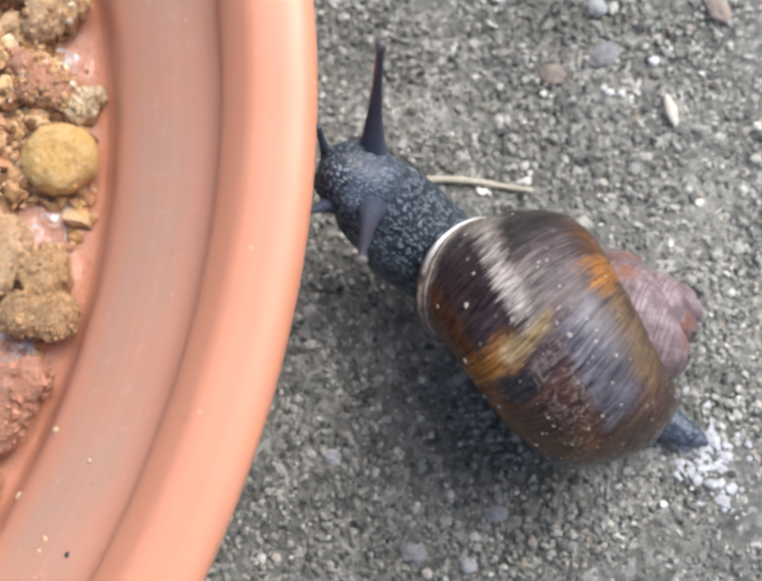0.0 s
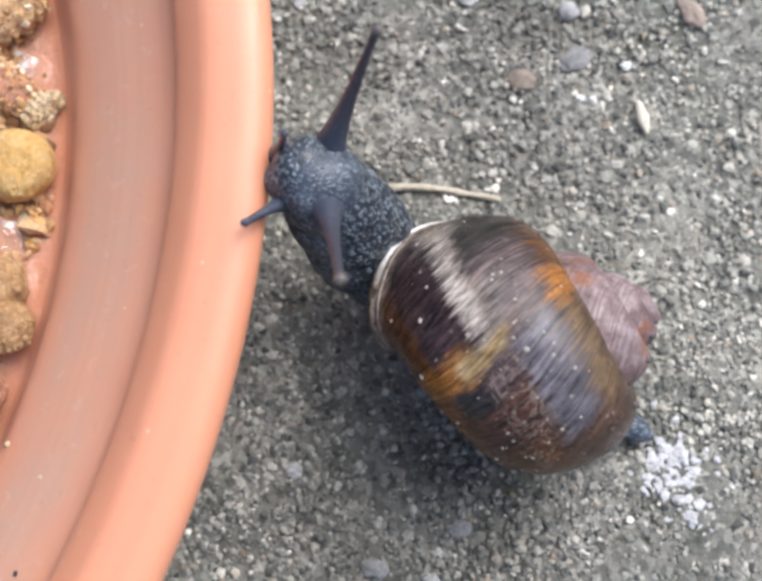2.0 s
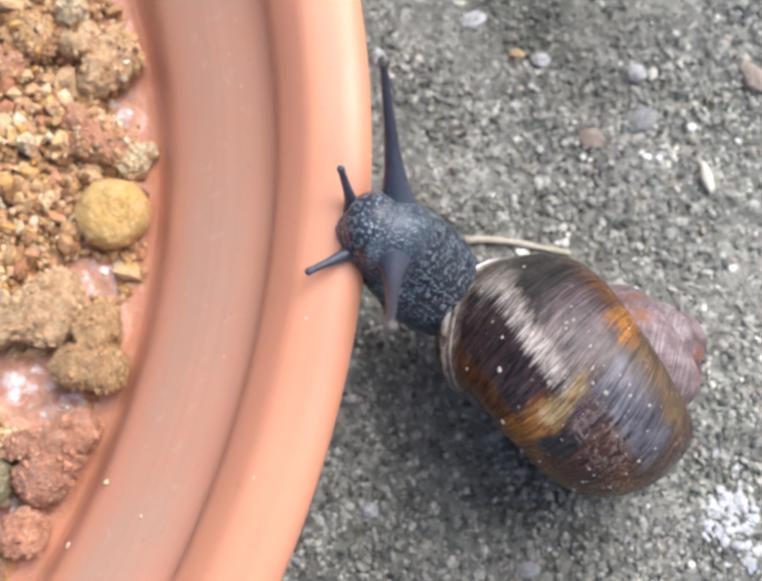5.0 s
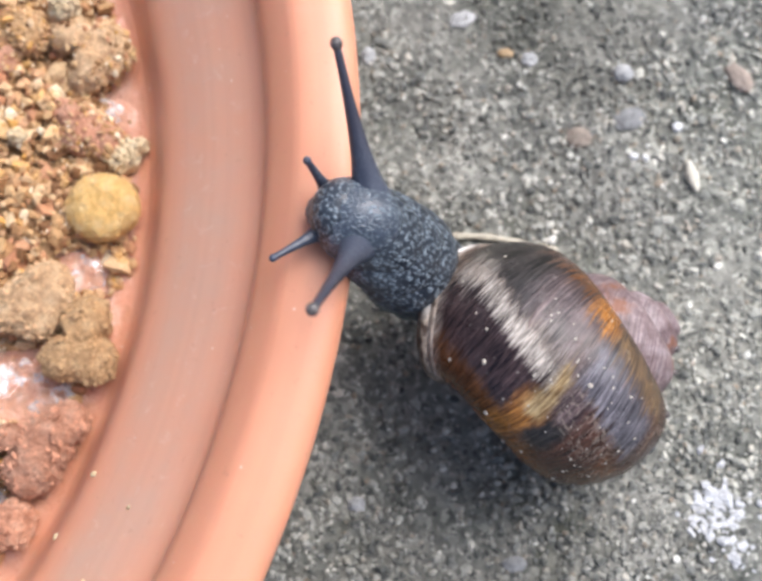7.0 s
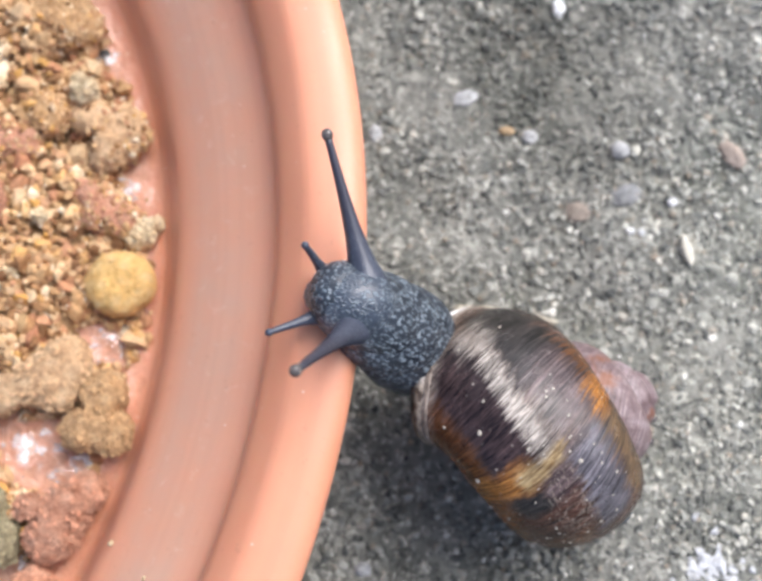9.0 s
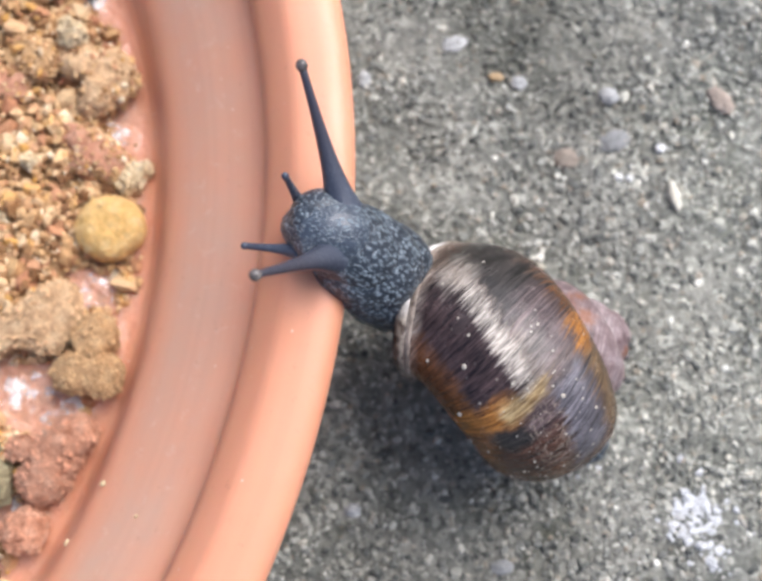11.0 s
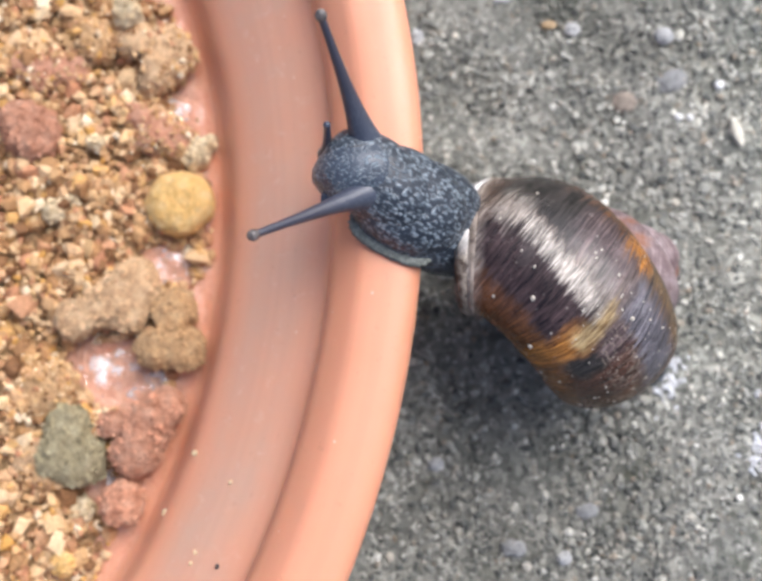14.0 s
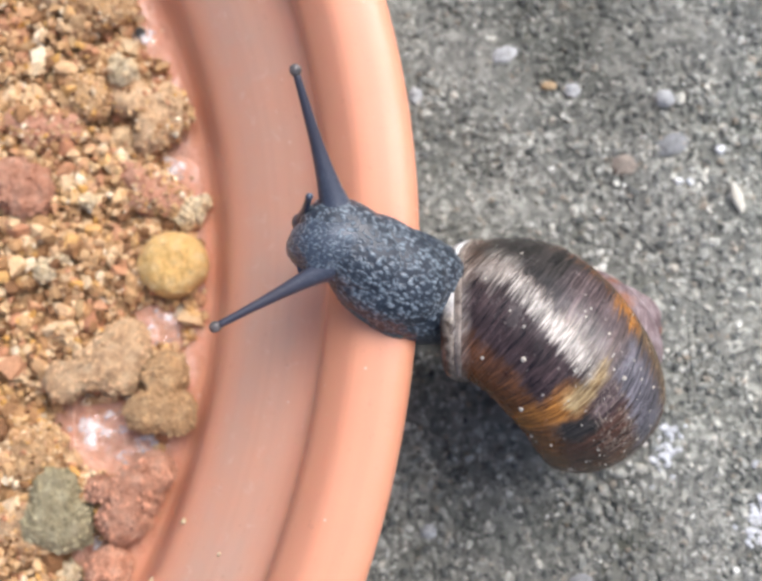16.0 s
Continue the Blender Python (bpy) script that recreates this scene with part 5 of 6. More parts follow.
    walk(body_segments[6], [
        (0.0, pose(-0.01514, 0.01179, 0.00899, 0.00, -21.39, 145.27)),
        (0.5, pose(-0.01536, 0.01169, 0.00927, 0.00, -26.58, 146.76)),
        (1.0, pose(-0.01580, 0.01128, 0.00963, 0.00, -33.20, 144.64)),
        (1.5, pose(-0.01581, 0.01139, 0.01004, 0.00, -40.39, 144.89)),
        (2.0, pose(-0.01604, 0.01128, 0.01047, 0.00, -47.89, 148.10)),
        (2.5, pose(-0.01584, 0.01110, 0.01111, 0.00, -55.89, 151.79)),
        (3.0, pose(-0.01583, 0.01097, 0.01172, 0.00, -60.19, 154.89)),
        (3.5, pose(-0.01594, 0.01072, 0.01240, 0.00, -61.04, 159.05)),
        (4.0, pose(-0.01615, 0.01023, 0.01290, 0.00, -60.44, 162.94)),
        (6.5, pose(-0.01606, 0.01006, 0.01520, 0.00, -56.61, -176.03)),
        (7.0, pose(-0.01658, 0.00920, 0.01535, 0.00, -57.16, -177.62)),
        (7.5, pose(-0.01592, 0.00985, 0.01568, 0.00, -54.50, -176.10)),
        (8.0, pose(-0.01571, 0.00997, 0.01581, 0.00, -52.84, -166.98)),
        (8.5, pose(-0.01552, 0.00973, 0.01602, 0.00, -55.18, -170.64)),
        (9.0, pose(-0.01507, 0.00906, 0.01665, 0.00, -54.41, 179.46)),
        (9.5, pose(-0.01483, 0.00938, 0.01692, 0.00, -52.47, -178.44)),
        (10.0, pose(-0.01476, 0.00922, 0.01682, 0.00, -56.28, -173.92)),
        (12.5, pose(-0.01488, 0.00921, 0.01876, 0.00, -52.27, 176.88)),
        (13.0, pose(-0.01497, 0.00894, 0.01911, 0.00, -50.22, 178.14)),
        (13.5, pose(-0.01501, 0.00844, 0.01932, 0.00, -50.62, 179.22)),
        (14.0, pose(-0.01495, 0.00840, 0.01946, 0.00, -50.25, -176.67)),
        (14.5, pose(-0.01501, 0.00823, 0.01974, 0.00, -50.26, -178.24)),
        (15.0, pose(-0.01497, 0.00798, 0.02005, 0.00, -48.93, -176.25)),
        (15.5, pose(-0.01523, 0.00717, 0.02033, 0.00, -51.34, 176.15)),
        (16.0, pose(-0.01483, 0.00700, 0.02085, 0.00, -47.84, 179.59)),
    ])
    walk(body_segments[7], [
        (0.0, pose(-0.01677, 0.01267, 0.01135, 0.00, -38.81, 151.91)),
        (0.5, pose(-0.01683, 0.01244, 0.01192, 0.00, -42.20, 151.90)),
        (1.0, pose(-0.01702, 0.01207, 0.01288, 0.00, -44.26, 145.53)),
        (1.5, pose(-0.01689, 0.01209, 0.01374, 0.00, -45.98, 144.36)),
        (2.0, pose(-0.01702, 0.01185, 0.01419, 0.00, -47.89, 145.92)),
        (2.5, pose(-0.01680, 0.01163, 0.01474, 0.00, -47.84, 146.17)),
        (3.0, pose(-0.01680, 0.01149, 0.01523, 0.00, -47.80, 146.43)),
        (3.5, pose(-0.01701, 0.01126, 0.01577, 0.00, -47.14, 148.03)),
        (4.0, pose(-0.01731, 0.01074, 0.01613, 0.00, -46.77, 150.40)),
        (6.5, pose(-0.01748, 0.01018, 0.01894, 0.00, -45.67, 164.92)),
        (7.0, pose(-0.01797, 0.00932, 0.01916, 0.00, -45.74, 165.57)),
        (7.5, pose(-0.01740, 0.00994, 0.01944, 0.00, -44.11, 166.29)),
        (8.0, pose(-0.01721, 0.00980, 0.01957, 0.00, -44.65, 173.97)),
        (8.5, pose(-0.01690, 0.00966, 0.01977, 0.00, -46.33, 171.10)),
        (9.0, pose(-0.01649, 0.00923, 0.02028, 0.00, -43.59, 163.42)),
        (9.5, pose(-0.01633, 0.00950, 0.02053, 0.00, -42.52, 165.32)),
        (10.0, pose(-0.01605, 0.00920, 0.02049, 0.00, -47.82, 169.82)),
        (12.5, pose(-0.01642, 0.00955, 0.02239, 0.00, -39.21, 155.39)),
        (13.0, pose(-0.01661, 0.00925, 0.02271, 0.00, -37.71, 157.37)),
        (13.5, pose(-0.01662, 0.00870, 0.02292, 0.00, -38.60, 159.03)),
        (14.0, pose(-0.01656, 0.00851, 0.02307, 0.00, -40.02, 163.90)),
        (14.5, pose(-0.01662, 0.00837, 0.02335, 0.00, -39.80, 163.04)),
        (15.0, pose(-0.01664, 0.00806, 0.02364, 0.00, -39.04, 165.64)),
        (15.5, pose(-0.01678, 0.00747, 0.02395, 0.00, -39.70, 158.95)),
        (16.0, pose(-0.01656, 0.00722, 0.02437, 0.00, -36.62, 162.38)),
    ])
    walk(body_segments[8], [
        (0.0, pose(-0.01843, 0.01373, 0.01350, 0.00, -33.91, 146.54)),
        (0.5, pose(-0.01840, 0.01344, 0.01428, 0.00, -36.88, 146.63)),
        (1.0, pose(-0.01846, 0.01313, 0.01574, 0.00, -39.46, 143.16)),
        (1.5, pose(-0.01825, 0.01313, 0.01700, 0.00, -41.94, 142.18)),
        (2.0, pose(-0.01835, 0.01282, 0.01744, 0.00, -44.56, 143.35)),
        (2.5, pose(-0.01808, 0.01255, 0.01791, 0.00, -46.59, 143.78)),
        (3.0, pose(-0.01806, 0.01238, 0.01830, 0.00, -47.93, 144.24)),
        (3.5, pose(-0.01830, 0.01210, 0.01871, 0.00, -48.31, 146.02)),
        (4.0, pose(-0.01864, 0.01154, 0.01895, 0.00, -48.38, 148.47)),
        (6.5, pose(-0.01922, 0.01074, 0.02184, 0.00, -42.79, 160.76)),
        (7.0, pose(-0.01974, 0.00988, 0.02202, 0.00, -41.40, 160.79)),
        (7.5, pose(-0.01925, 0.01053, 0.02224, 0.00, -39.25, 160.81)),
        (8.0, pose(-0.01913, 0.01021, 0.02236, 0.00, -38.61, 165.91)),
        (8.5, pose(-0.01874, 0.01014, 0.02253, 0.00, -38.63, 161.82)),
        (9.0, pose(-0.01834, 0.00989, 0.02290, 0.00, -36.21, 156.32)),
        (9.5, pose(-0.01827, 0.01013, 0.02311, 0.00, -34.38, 157.25)),
        (10.0, pose(-0.01786, 0.00971, 0.02314, 0.00, -36.36, 157.35)),
        (12.5, pose(-0.01852, 0.01067, 0.02472, 0.00, -24.37, 140.87)),
        (13.0, pose(-0.01881, 0.01034, 0.02497, 0.00, -22.87, 142.70)),
        (13.5, pose(-0.01881, 0.00973, 0.02517, 0.00, -22.38, 143.20)),
        (14.0, pose(-0.01878, 0.00942, 0.02535, 0.00, -22.16, 145.37)),
        (14.5, pose(-0.01886, 0.00933, 0.02560, 0.00, -21.06, 144.57)),
        (15.0, pose(-0.01895, 0.00896, 0.02585, 0.00, -20.05, 146.43)),
        (15.5, pose(-0.01900, 0.00856, 0.02612, 0.00, -18.95, 141.67)),
        (16.0, pose(-0.01893, 0.00823, 0.02642, 0.00, -17.16, 144.96)),
    ])
    walk(body_segments[9], [
        (0.0, pose(-0.02001, 0.01477, 0.01572, 0.00, -35.69, 146.54)),
        (0.5, pose(-0.01990, 0.01443, 0.01670, 0.00, -38.47, 146.53)),
        (1.0, pose(-0.01983, 0.01416, 0.01866, 0.00, -40.80, 142.99)),
        (1.5, pose(-0.01955, 0.01414, 0.02031, 0.00, -43.10, 141.94)),
        (2.0, pose(-0.01960, 0.01376, 0.02074, 0.00, -45.55, 143.03)),
        (2.5, pose(-0.01929, 0.01344, 0.02112, 0.00, -47.37, 143.43)),
        (3.0, pose(-0.01925, 0.01325, 0.02140, 0.00, -48.56, 143.86)),
        (3.5, pose(-0.01954, 0.01294, 0.02169, 0.00, -48.81, 145.66)),
        (4.0, pose(-0.01991, 0.01233, 0.02180, 0.00, -48.81, 148.09)),
        (6.5, pose(-0.02099, 0.01138, 0.02470, 0.00, -42.28, 159.96)),
        (7.0, pose(-0.02157, 0.01055, 0.02483, 0.00, -40.56, 159.87)),
        (7.5, pose(-0.02118, 0.01123, 0.02496, 0.00, -38.21, 159.76)),
        (8.0, pose(-0.02116, 0.01076, 0.02506, 0.00, -37.26, 164.50)),
        (8.5, pose(-0.02071, 0.01081, 0.02517, 0.00, -36.83, 160.10)),
        (9.0, pose(-0.02030, 0.01074, 0.02537, 0.00, -34.30, 154.74)),
        (9.5, pose(-0.02034, 0.01097, 0.02551, 0.00, -32.15, 155.48)),
        (10.0, pose(-0.01986, 0.01049, 0.02556, 0.00, -33.19, 154.80)),
        (12.5, pose(-0.02071, 0.01232, 0.02654, 0.00, -20.15, 137.43)),
        (13.0, pose(-0.02112, 0.01197, 0.02669, 0.00, -18.55, 139.17)),
        (13.5, pose(-0.02114, 0.01137, 0.02683, 0.00, -17.52, 139.35)),
        (14.0, pose(-0.02120, 0.01100, 0.02695, 0.00, -16.52, 140.91)),
        (14.5, pose(-0.02130, 0.01098, 0.02711, 0.00, -15.07, 140.05)),
        (15.0, pose(-0.02148, 0.01057, 0.02726, 0.00, -13.72, 141.65)),
        (15.5, pose(-0.02139, 0.01038, 0.02742, 0.00, -12.34, 137.19)),
        (16.0, pose(-0.02147, 0.00994, 0.02759, 0.00, -10.85, 140.55)),
    ])
    walk(eye_stalks[0], [
        (0.0, pose(-0.02022, 0.01800, 0.01755, 0.00, -64.20, 81.27)),
        (0.5, pose(-0.02005, 0.01762, 0.01866, 0.00, -57.78, 58.69)),
        (1.0, pose(-0.01988, 0.01739, 0.02083, 0.00, -55.71, 51.58)),
        (1.5, pose(-0.01954, 0.01735, 0.02267, 0.00, -56.74, 49.17)),
        (2.0, pose(-0.01957, 0.01691, 0.02315, 0.00, -55.29, 55.78)),
        (2.5, pose(-0.01922, 0.01656, 0.02353, 0.00, -57.04, 66.13)),
        (3.0, pose(-0.01917, 0.01634, 0.02381, 0.00, -53.08, 76.38)),
        (3.5, pose(-0.01949, 0.01602, 0.02409, 0.00, -52.18, 82.64)),
        (4.0, pose(-0.01990, 0.01536, 0.02418, 0.00, -49.86, 87.55)),
        (6.5, pose(-0.02096, 0.01405, 0.02730, 0.00, -35.91, 109.71)),
        (7.0, pose(-0.02159, 0.01323, 0.02738, 0.00, -36.13, 106.50)),
        (7.5, pose(-0.02128, 0.01394, 0.02746, 0.00, -26.91, 105.27)),
        (8.0, pose(-0.02133, 0.01335, 0.02754, 0.00, -45.37, 104.19)),
        (8.5, pose(-0.02085, 0.01349, 0.02761, 0.00, -25.72, 104.97)),
        (9.0, pose(-0.02043, 0.01355, 0.02769, 0.00, -20.44, 107.70)),
        (9.5, pose(-0.02058, 0.01377, 0.02777, 0.00, -20.64, 109.69)),
        (10.0, pose(-0.02005, 0.01325, 0.02785, 0.00, -23.47, 110.16)),
        (12.5, pose(-0.02151, 0.01591, 0.02840, 0.00, -44.12, 108.57)),
        (13.0, pose(-0.02204, 0.01556, 0.02848, 0.00, -45.15, 109.49)),
        (13.5, pose(-0.02223, 0.01495, 0.02855, 0.00, -42.62, 107.40)),
        (14.0, pose(-0.02249, 0.01455, 0.02863, 0.00, -46.12, 109.99)),
        (14.5, pose(-0.02275, 0.01458, 0.02871, 0.00, -43.29, 110.75)),
        (15.0, pose(-0.02316, 0.01412, 0.02879, 0.00, -43.46, 107.78)),
        (15.5, pose(-0.02309, 0.01410, 0.02887, 0.00, -34.96, 104.82)),
        (16.0, pose(-0.02344, 0.01356, 0.02894, 0.00, -29.13, 104.87)),
    ])
    walk(eye_stalks[1], [
        (0.0, pose(-0.02022, 0.01310, 0.01755, 0.00, -56.23, -95.19)),
        (0.5, pose(-0.02005, 0.01272, 0.01866, 0.00, -56.67, -84.78)),
        (1.0, pose(-0.01988, 0.01249, 0.02083, 0.00, -53.82, -78.63)),
        (1.5, pose(-0.01954, 0.01245, 0.02267, 0.00, -50.75, -79.70)),
        (2.0, pose(-0.01957, 0.01201, 0.02315, 0.00, -51.65, -78.15)),
        (2.5, pose(-0.01922, 0.01166, 0.02353, 0.00, -51.05, -78.27)),
        (3.0, pose(-0.01917, 0.01144, 0.02381, 0.00, -48.85, -80.06)),
        (3.5, pose(-0.01949, 0.01112, 0.02409, 0.00, -49.30, -75.47)),
        (4.0, pose(-0.01990, 0.01046, 0.02418, -0.00, -53.26, -76.29)),
        (6.5, pose(-0.02192, 0.00924, 0.02730, 0.00, -51.44, -115.52)),
        (7.0, pose(-0.02255, 0.00843, 0.02738, 0.00, -52.41, -111.89)),
        (7.5, pose(-0.02224, 0.00914, 0.02746, 0.00, -54.01, -110.31)),
        (8.0, pose(-0.02229, 0.00854, 0.02754, 0.00, -54.95, -112.72)),
        (8.5, pose(-0.02182, 0.00868, 0.02761, 0.00, -56.02, -118.83)),
        (9.0, pose(-0.02139, 0.00875, 0.02769, 0.00, -58.60, -126.60)),
        (9.5, pose(-0.02154, 0.00896, 0.02777, 0.00, -60.43, -134.90)),
        (10.0, pose(-0.02101, 0.00845, 0.02785, 0.00, -62.90, -137.00)),
        (12.5, pose(-0.02161, 0.01101, 0.02840, 0.00, -48.53, -150.73)),
        (13.0, pose(-0.02209, 0.01066, 0.02848, 0.00, -46.70, -150.29)),
        (13.5, pose(-0.02211, 0.01015, 0.02855, 0.00, -41.92, -152.49)),
        (14.0, pose(-0.02221, 0.00985, 0.02863, 0.00, -34.37, -152.63)),
        (14.5, pose(-0.02230, 0.00998, 0.02871, 0.00, -30.50, -152.82)),
        (15.0, pose(-0.02254, 0.00963, 0.02879, 0.00, -16.17, -157.95)),
        (15.5, pose(-0.02232, 0.00970, 0.02887, 0.00, -7.45, -154.13)),
        (16.0, pose(-0.02249, 0.00926, 0.02894, 0.00, -6.56, -152.00)),
    ])
    walk(feelers[0], [
        (0.0, pose(-0.02444, 0.01790, 0.01799, 0.00, -68.91, 115.07)),
        (0.5, pose(-0.02427, 0.01752, 0.01907, 0.00, -70.37, 112.24)),
        (1.0, pose(-0.02411, 0.01729, 0.02121, 0.00, -74.96, 96.39)),
        (1.5, pose(-0.02377, 0.01725, 0.02303, 0.00, -76.60, -21.17)),
        (2.0, pose(-0.02380, 0.01681, 0.02348, 0.00, -78.43, 19.18)),
        (2.5, pose(-0.02345, 0.01646, 0.02384, 0.00, -77.49, 86.81)),
        (3.0, pose(-0.02340, 0.01624, 0.02410, 0.00, -70.80, 100.70)),
        (3.5, pose(-0.02372, 0.01592, 0.02435, 0.00, -66.91, 104.34)),
        (4.0, pose(-0.02414, 0.01526, 0.02442, 0.00, -59.75, 102.03)),
        (6.5, pose(-0.02510, 0.01477, 0.02670, 0.00, -66.38, 144.08)),
        (7.0, pose(-0.02572, 0.01396, 0.02675, 0.00, -66.54, 143.21)),
        (7.5, pose(-0.02541, 0.01467, 0.02680, 0.00, -66.36, 143.29)),
        (8.0, pose(-0.02546, 0.01407, 0.02685, 0.00, -67.24, 149.70)),
        (8.5, pose(-0.02497, 0.01421, 0.02690, 0.00, -66.37, 147.17)),
        (9.0, pose(-0.02455, 0.01427, 0.02695, 0.00, -62.25, 137.19)),
        (9.5, pose(-0.02469, 0.01449, 0.02699, 0.00, -61.88, 139.01)),
        (10.0, pose(-0.02416, 0.01397, 0.02704, 0.00, -64.88, 138.71)),
        (12.5, pose(-0.02564, 0.01589, 0.02738, 0.00, -72.49, 91.48)),
        (13.0, pose(-0.02615, 0.01550, 0.02743, 0.00, -77.46, 74.00)),
        (13.5, pose(-0.02621, 0.01487, 0.02748, 0.00, -73.15, 79.14)),
        (14.0, pose(-0.02636, 0.01444, 0.02753, 0.00, -74.35, 74.39)),
        (14.5, pose(-0.02648, 0.01445, 0.02758, 0.00, -76.24, 53.53)),
        (15.0, pose(-0.02676, 0.01397, 0.02763, 0.00, -72.45, 63.57)),
        (15.5, pose(-0.02658, 0.01391, 0.02768, 0.00, -73.63, 54.25)),
        (16.0, pose(-0.02679, 0.01335, 0.02773, 0.00, -70.69, 48.87)),
    ])
    walk(feelers[1], [
        (0.0, pose(-0.02449, 0.01320, 0.01779, 0.00, -54.82, -136.07)),
        (0.5, pose(-0.02432, 0.01282, 0.01888, 0.00, -47.72, -135.06)),
        (1.0, pose(-0.02416, 0.01259, 0.02102, 0.00, -44.87, -134.51)),
        (1.5, pose(-0.02381, 0.01255, 0.02283, 0.00, -46.58, -127.72)),
        (2.0, pose(-0.02384, 0.01211, 0.02329, 0.00, -42.27, -135.85)),
        (2.5, pose(-0.02349, 0.01176, 0.02365, 0.00, -39.45, -139.27)),
        (3.0, pose(-0.02344, 0.01154, 0.02390, 0.00, -34.89, -144.40)),
        (3.5, pose(-0.02376, 0.01122, 0.02416, 0.00, -28.17, -139.86)),
        (4.0, pose(-0.02418, 0.01056, 0.02422, 0.00, -32.28, -143.28)),
        (6.5, pose(-0.02602, 0.01017, 0.02650, 0.00, -22.53, -147.21)),
        (7.0, pose(-0.02664, 0.00935, 0.02655, 0.00, -22.16, -142.86)),
        (7.5, pose(-0.02633, 0.01006, 0.02660, 0.00, -19.01, -137.99)),
        (8.0, pose(-0.02637, 0.00946, 0.02665, 0.00, -16.55, -144.75)),
        (8.5, pose(-0.02589, 0.00960, 0.02670, 0.00, -20.20, -143.58)),
        (9.0, pose(-0.02546, 0.00966, 0.02675, 0.00, -22.26, -154.50)),
        (9.5, pose(-0.02560, 0.00988, 0.02679, 0.00, -13.13, -162.88)),
        (10.0, pose(-0.02507, 0.00936, 0.02684, 0.00, -24.48, -165.61)),
        (12.5, pose(-0.02571, 0.01119, 0.02718, 0.00, 71.88, 130.46)),
        (13.0, pose(-0.02618, 0.01080, 0.02723, 0.00, 71.03, 127.13)),
        (13.5, pose(-0.02619, 0.01017, 0.02728, 0.00, 67.41, 126.06)),
        (14.0, pose(-0.02629, 0.00974, 0.02733, 0.00, 63.94, 121.62)),
        (14.5, pose(-0.02636, 0.00975, 0.02738, 0.00, 63.96, 126.42)),
        (15.0, pose(-0.02660, 0.00927, 0.02743, 0.00, 63.52, 129.39)),
        (15.5, pose(-0.02636, 0.00922, 0.02748, 0.00, 64.07, 131.71)),
        (16.0, pose(-0.02653, 0.00866, 0.02753, 0.00, 64.63, 128.40)),
    ])
    walk(fringe, [
        (0.0, pose(-0.01677, 0.01267, 0.01135, 0.00, -38.81, 151.91)),
        (0.5, pose(-0.01683, 0.01244, 0.01184, 0.00, -42.20, 151.90)),
        (1.0, pose(-0.01702, 0.01207, 0.01240, 0.00, -44.26, 145.53)),
        (1.5, pose(-0.01689, 0.01209, 0.01296, 0.00, -45.98, 144.36)),
        (2.0, pose(-0.01702, 0.01185, 0.01353, 0.00, -47.89, 145.92)),
        (2.5, pose(-0.01680, 0.01163, 0.01423, 0.00, -47.84, 146.17)),
        (3.0, pose(-0.01680, 0.01149, 0.01490, 0.00, -47.80, 146.43)),
        (3.5, pose(-0.01701, 0.01126, 0.01562, 0.00, -47.14, 148.03)),
        (4.0, pose(-0.01731, 0.01074, 0.01613, 0.00, -46.77, 150.40)),
        (6.5, pose(-0.01748, 0.01018, 0.01894, 0.00, -45.67, 164.92)),
        (7.0, pose(-0.01797, 0.00932, 0.01916, 0.00, -45.74, 165.57)),
        (7.5, pose(-0.01740, 0.00994, 0.01944, 0.00, -44.11, 166.29)),
        (8.0, pose(-0.01721, 0.00980, 0.01957, 0.00, -44.65, 173.97)),
        (8.5, pose(-0.01690, 0.00966, 0.01977, 0.00, -46.33, 171.10)),
        (9.0, pose(-0.01649, 0.00923, 0.02028, 0.00, -43.59, 163.42)),
        (9.5, pose(-0.01633, 0.00950, 0.02053, 0.00, -42.52, 165.32)),
        (10.0, pose(-0.01605, 0.00920, 0.02049, 0.00, -47.82, 169.82)),
        (12.5, pose(-0.01993, 0.00757, 0.02490, 0.00, -4.00, 144.09)),
        (13.0, pose(-0.01993, 0.00757, 0.02490, 0.00, -4.00, 144.09)),
        (13.5, pose(-0.02016, 0.00688, 0.02490, 0.00, -4.00, 147.27)),
        (14.0, pose(-0.02038, 0.00619, 0.02490, 0.00, -4.00, 150.45)),
        (14.5, pose(-0.02060, 0.00550, 0.02490, 0.00, -4.00, 153.64)),
        (15.0, pose(-0.02036, 0.00543, 0.02490, 0.00, -4.00, 150.88)),
        (15.5, pose(-0.02012, 0.00536, 0.02490, 0.00, -4.00, 148.12)),
        (16.0, pose(-0.01988, 0.00529, 0.02490, 0.00, -4.00, 145.37)),
    ])
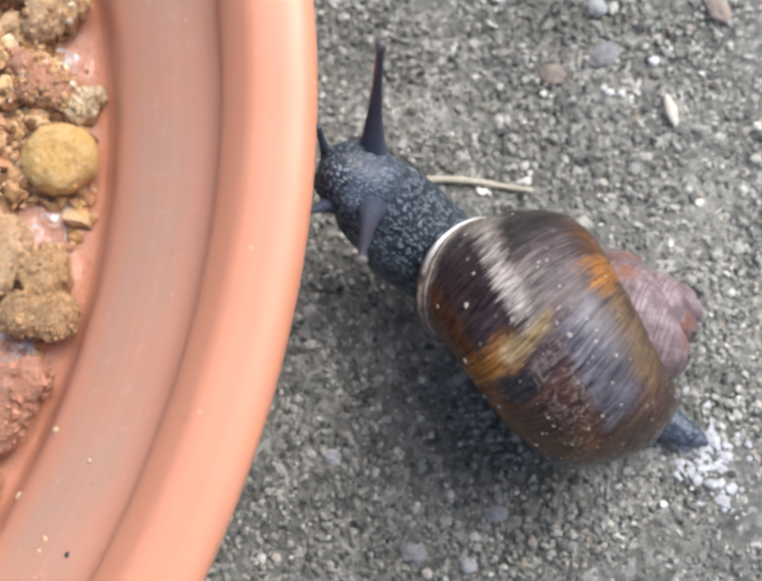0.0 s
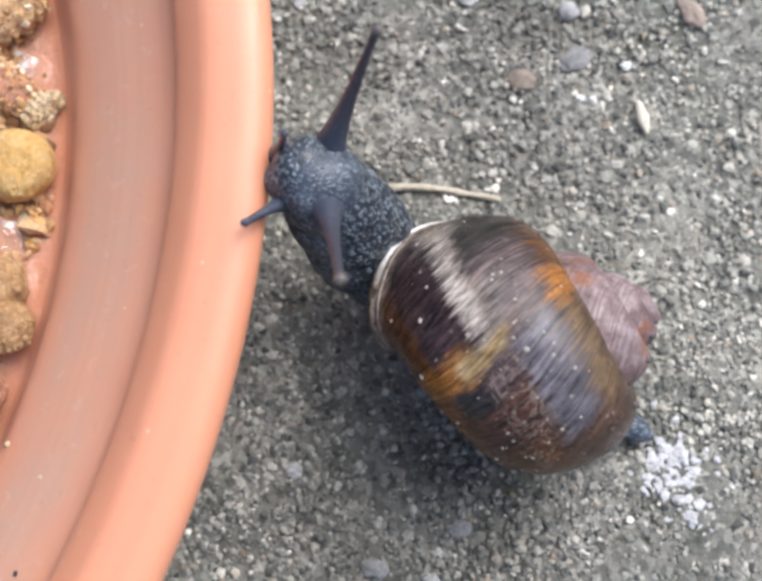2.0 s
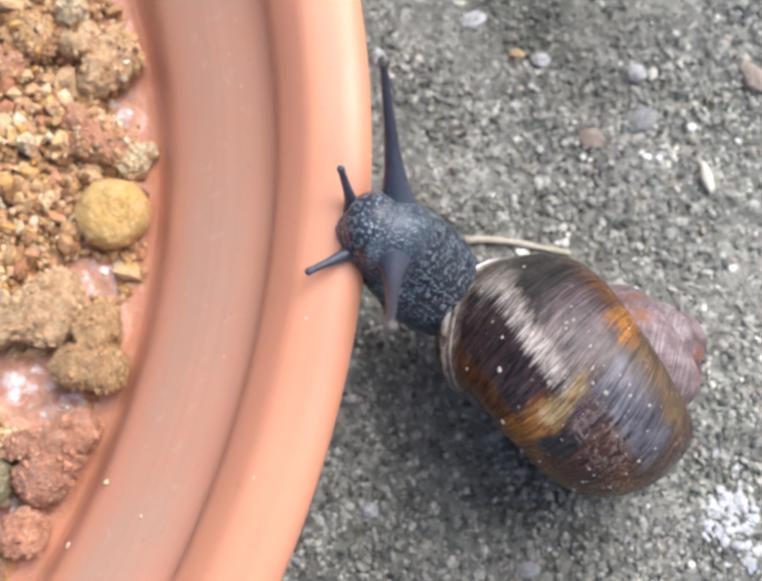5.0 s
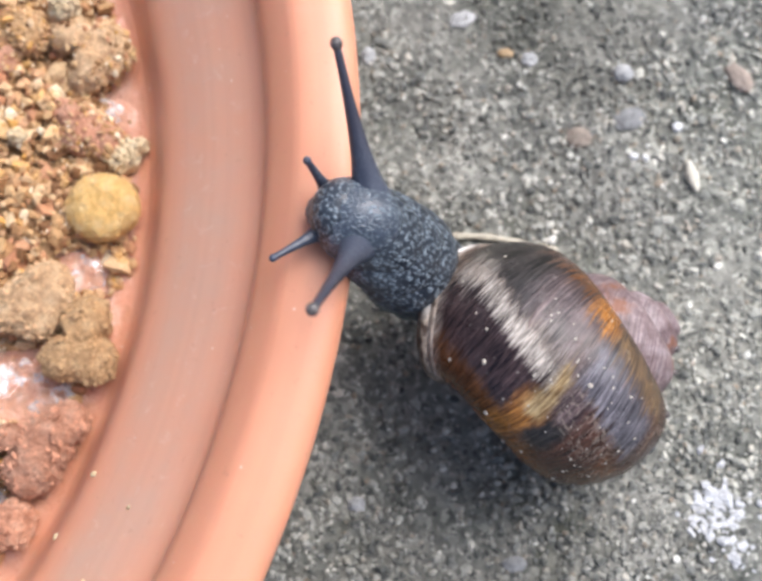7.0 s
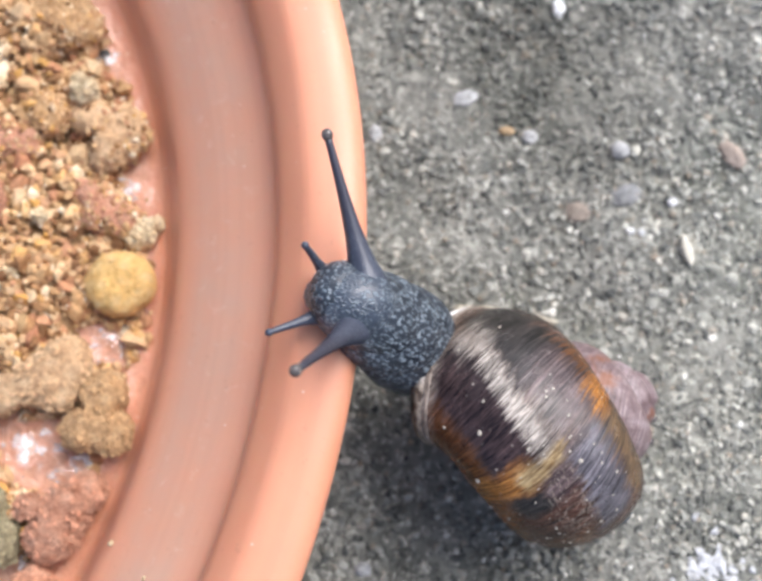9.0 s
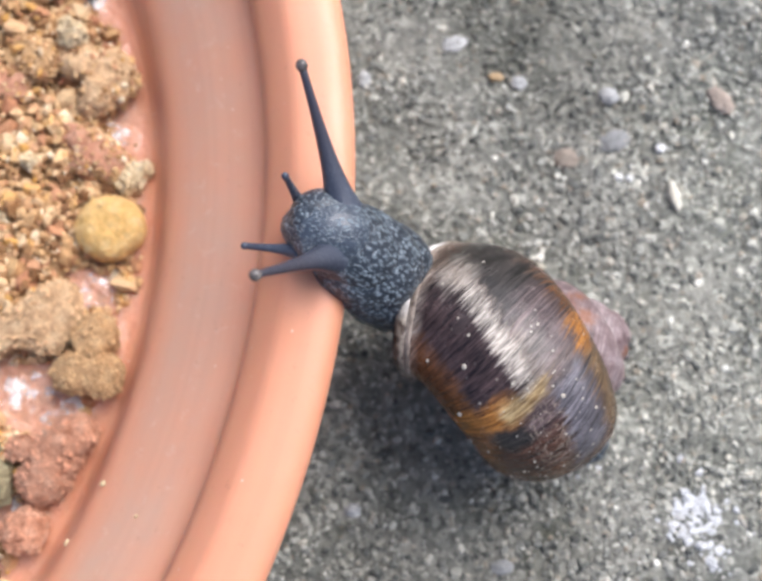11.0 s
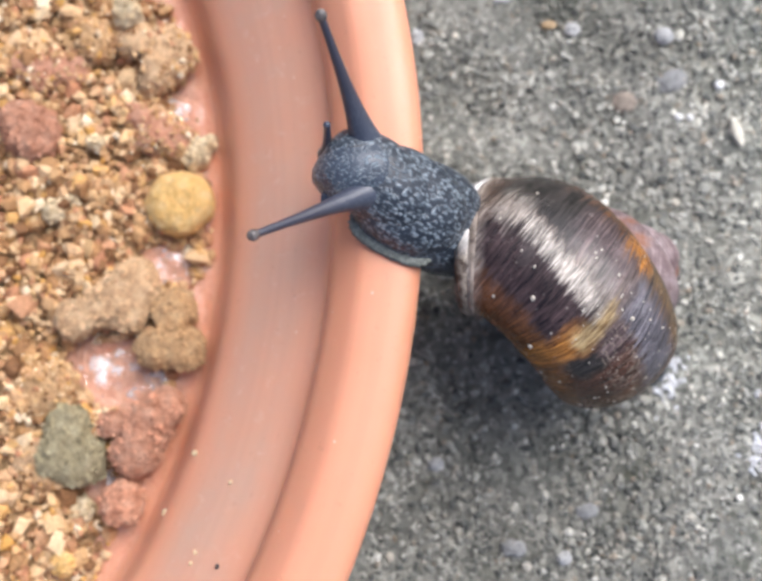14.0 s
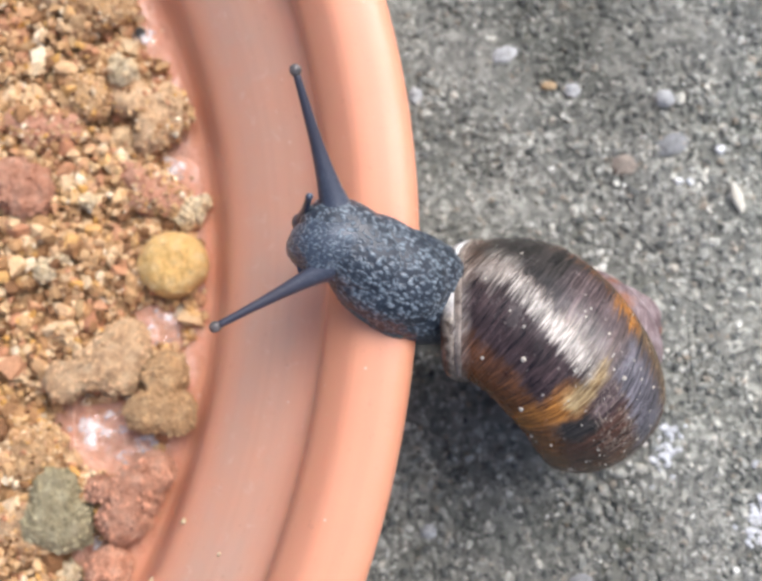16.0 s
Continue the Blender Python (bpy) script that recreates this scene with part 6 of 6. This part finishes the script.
    walk(foot, [
        (0.0, pose(0.00050, -0.00050, 0.00320, 0.00, -0.00, 137.38)),
        (0.5, pose(0.00050, -0.00050, 0.00320, 0.00, -0.00, 137.99)),
        (1.0, pose(0.00050, -0.00050, 0.00320, 0.00, -0.00, 140.03)),
        (1.5, pose(0.00050, -0.00050, 0.00320, 0.00, -0.00, 139.80)),
        (2.0, pose(0.00050, -0.00050, 0.00320, 0.00, -0.00, 140.35)),
        (2.5, pose(0.00050, -0.00050, 0.00320, 0.00, -0.00, 140.19)),
        (3.0, pose(0.00050, -0.00050, 0.00320, 0.00, -0.00, 140.26)),
        (3.5, pose(0.00050, -0.00050, 0.00320, 0.00, -0.00, 140.68)),
        (4.0, pose(0.00050, -0.00050, 0.00320, 0.00, -0.00, 141.86)),
        (6.5, pose(0.00050, -0.00050, 0.00320, 0.00, -0.00, 138.92)),
        (7.0, pose(0.00050, -0.00050, 0.00320, 0.00, -0.00, 142.54)),
        (7.5, pose(0.00050, -0.00050, 0.00320, 0.00, -0.00, 138.74)),
        (8.0, pose(0.00050, -0.00050, 0.00320, 0.00, -0.00, 137.05)),
        (8.5, pose(0.00050, -0.00050, 0.00320, 0.00, -0.00, 138.46)),
        (9.0, pose(0.00050, -0.00050, 0.00320, 0.00, -0.00, 140.03)),
        (9.5, pose(0.00050, -0.00050, 0.00320, 0.00, -0.00, 138.24)),
        (10.0, pose(0.00050, -0.00050, 0.00320, 0.00, -0.00, 139.67)),
        (12.5, pose(0.00050, -0.00050, 0.00320, 0.00, -0.00, 141.22)),
        (13.0, pose(0.00050, -0.00050, 0.00320, 0.00, -0.00, 141.65)),
        (13.5, pose(0.00050, -0.00050, 0.00320, 0.00, -0.00, 143.36)),
        (14.0, pose(0.00050, -0.00050, 0.00320, 0.00, -0.00, 143.01)),
        (14.5, pose(0.00050, -0.00050, 0.00320, 0.00, -0.00, 143.94)),
        (15.0, pose(0.00050, -0.00050, 0.00320, 0.00, -0.00, 144.14)),
        (15.5, pose(0.00050, -0.00050, 0.00320, 0.00, -0.00, 148.87)),
        (16.0, pose(0.00050, -0.00050, 0.00320, 0.00, -0.00, 147.28)),
    ])
    walk(tail, [
        (0.0, pose(0.00913, -0.00521, 0.00170, 0.00, -0.00, 149.53)),
        (0.5, pose(0.00907, -0.00517, 0.00170, 0.00, -0.00, 149.53)),
        (1.0, pose(0.00874, -0.00518, 0.00170, 0.00, -0.00, 149.53)),
        (1.5, pose(0.00884, -0.00495, 0.00170, 0.00, -0.00, 149.53)),
        (2.0, pose(0.00756, -0.00391, 0.00170, 0.00, -0.00, 149.53)),
        (2.5, pose(0.00674, -0.00285, 0.00170, 0.00, -0.00, 149.53)),
        (3.0, pose(0.00657, -0.00233, 0.00170, 0.00, -0.00, 149.53)),
        (3.5, pose(0.00619, -0.00182, 0.00170, 0.00, -0.00, 149.53)),
        (4.0, pose(0.00553, -0.00206, 0.00170, 0.00, -0.00, 149.53)),
        (6.5, pose(0.00381, -0.00232, 0.00170, 0.00, -0.00, 149.53)),
        (7.0, pose(0.00330, -0.00310, 0.00170, 0.00, -0.00, 149.53)),
        (7.5, pose(0.00377, -0.00227, 0.00170, 0.00, -0.00, 149.53)),
        (8.0, pose(0.00365, -0.00228, 0.00170, 0.00, -0.00, 149.53)),
        (8.5, pose(0.00377, -0.00207, 0.00170, 0.00, -0.00, 149.53)),
        (9.0, pose(0.00384, -0.00234, 0.00170, 0.00, -0.00, 149.53)),
        (9.5, pose(0.00368, -0.00231, 0.00170, 0.00, -0.00, 149.53)),
        (10.0, pose(0.00379, -0.00187, 0.00170, 0.00, -0.00, 149.53)),
        (12.5, pose(0.00336, -0.00208, 0.00170, 0.00, -0.00, 149.53)),
        (13.0, pose(0.00357, -0.00212, 0.00170, 0.00, -0.00, 149.53)),
        (13.5, pose(0.00336, -0.00252, 0.00170, 0.00, -0.00, 149.53)),
        (14.0, pose(0.00357, -0.00242, 0.00170, 0.00, -0.00, 149.53)),
        (14.5, pose(0.00336, -0.00247, 0.00170, 0.00, -0.00, 149.53)),
        (15.0, pose(0.00309, -0.00290, 0.00170, 0.00, -0.00, 149.53)),
        (15.5, pose(0.00330, -0.00297, 0.00170, 0.00, -0.00, 149.53)),
        (16.0, pose(0.00341, -0.00312, 0.00170, 0.00, -0.00, 149.53)),
    ])


motions()
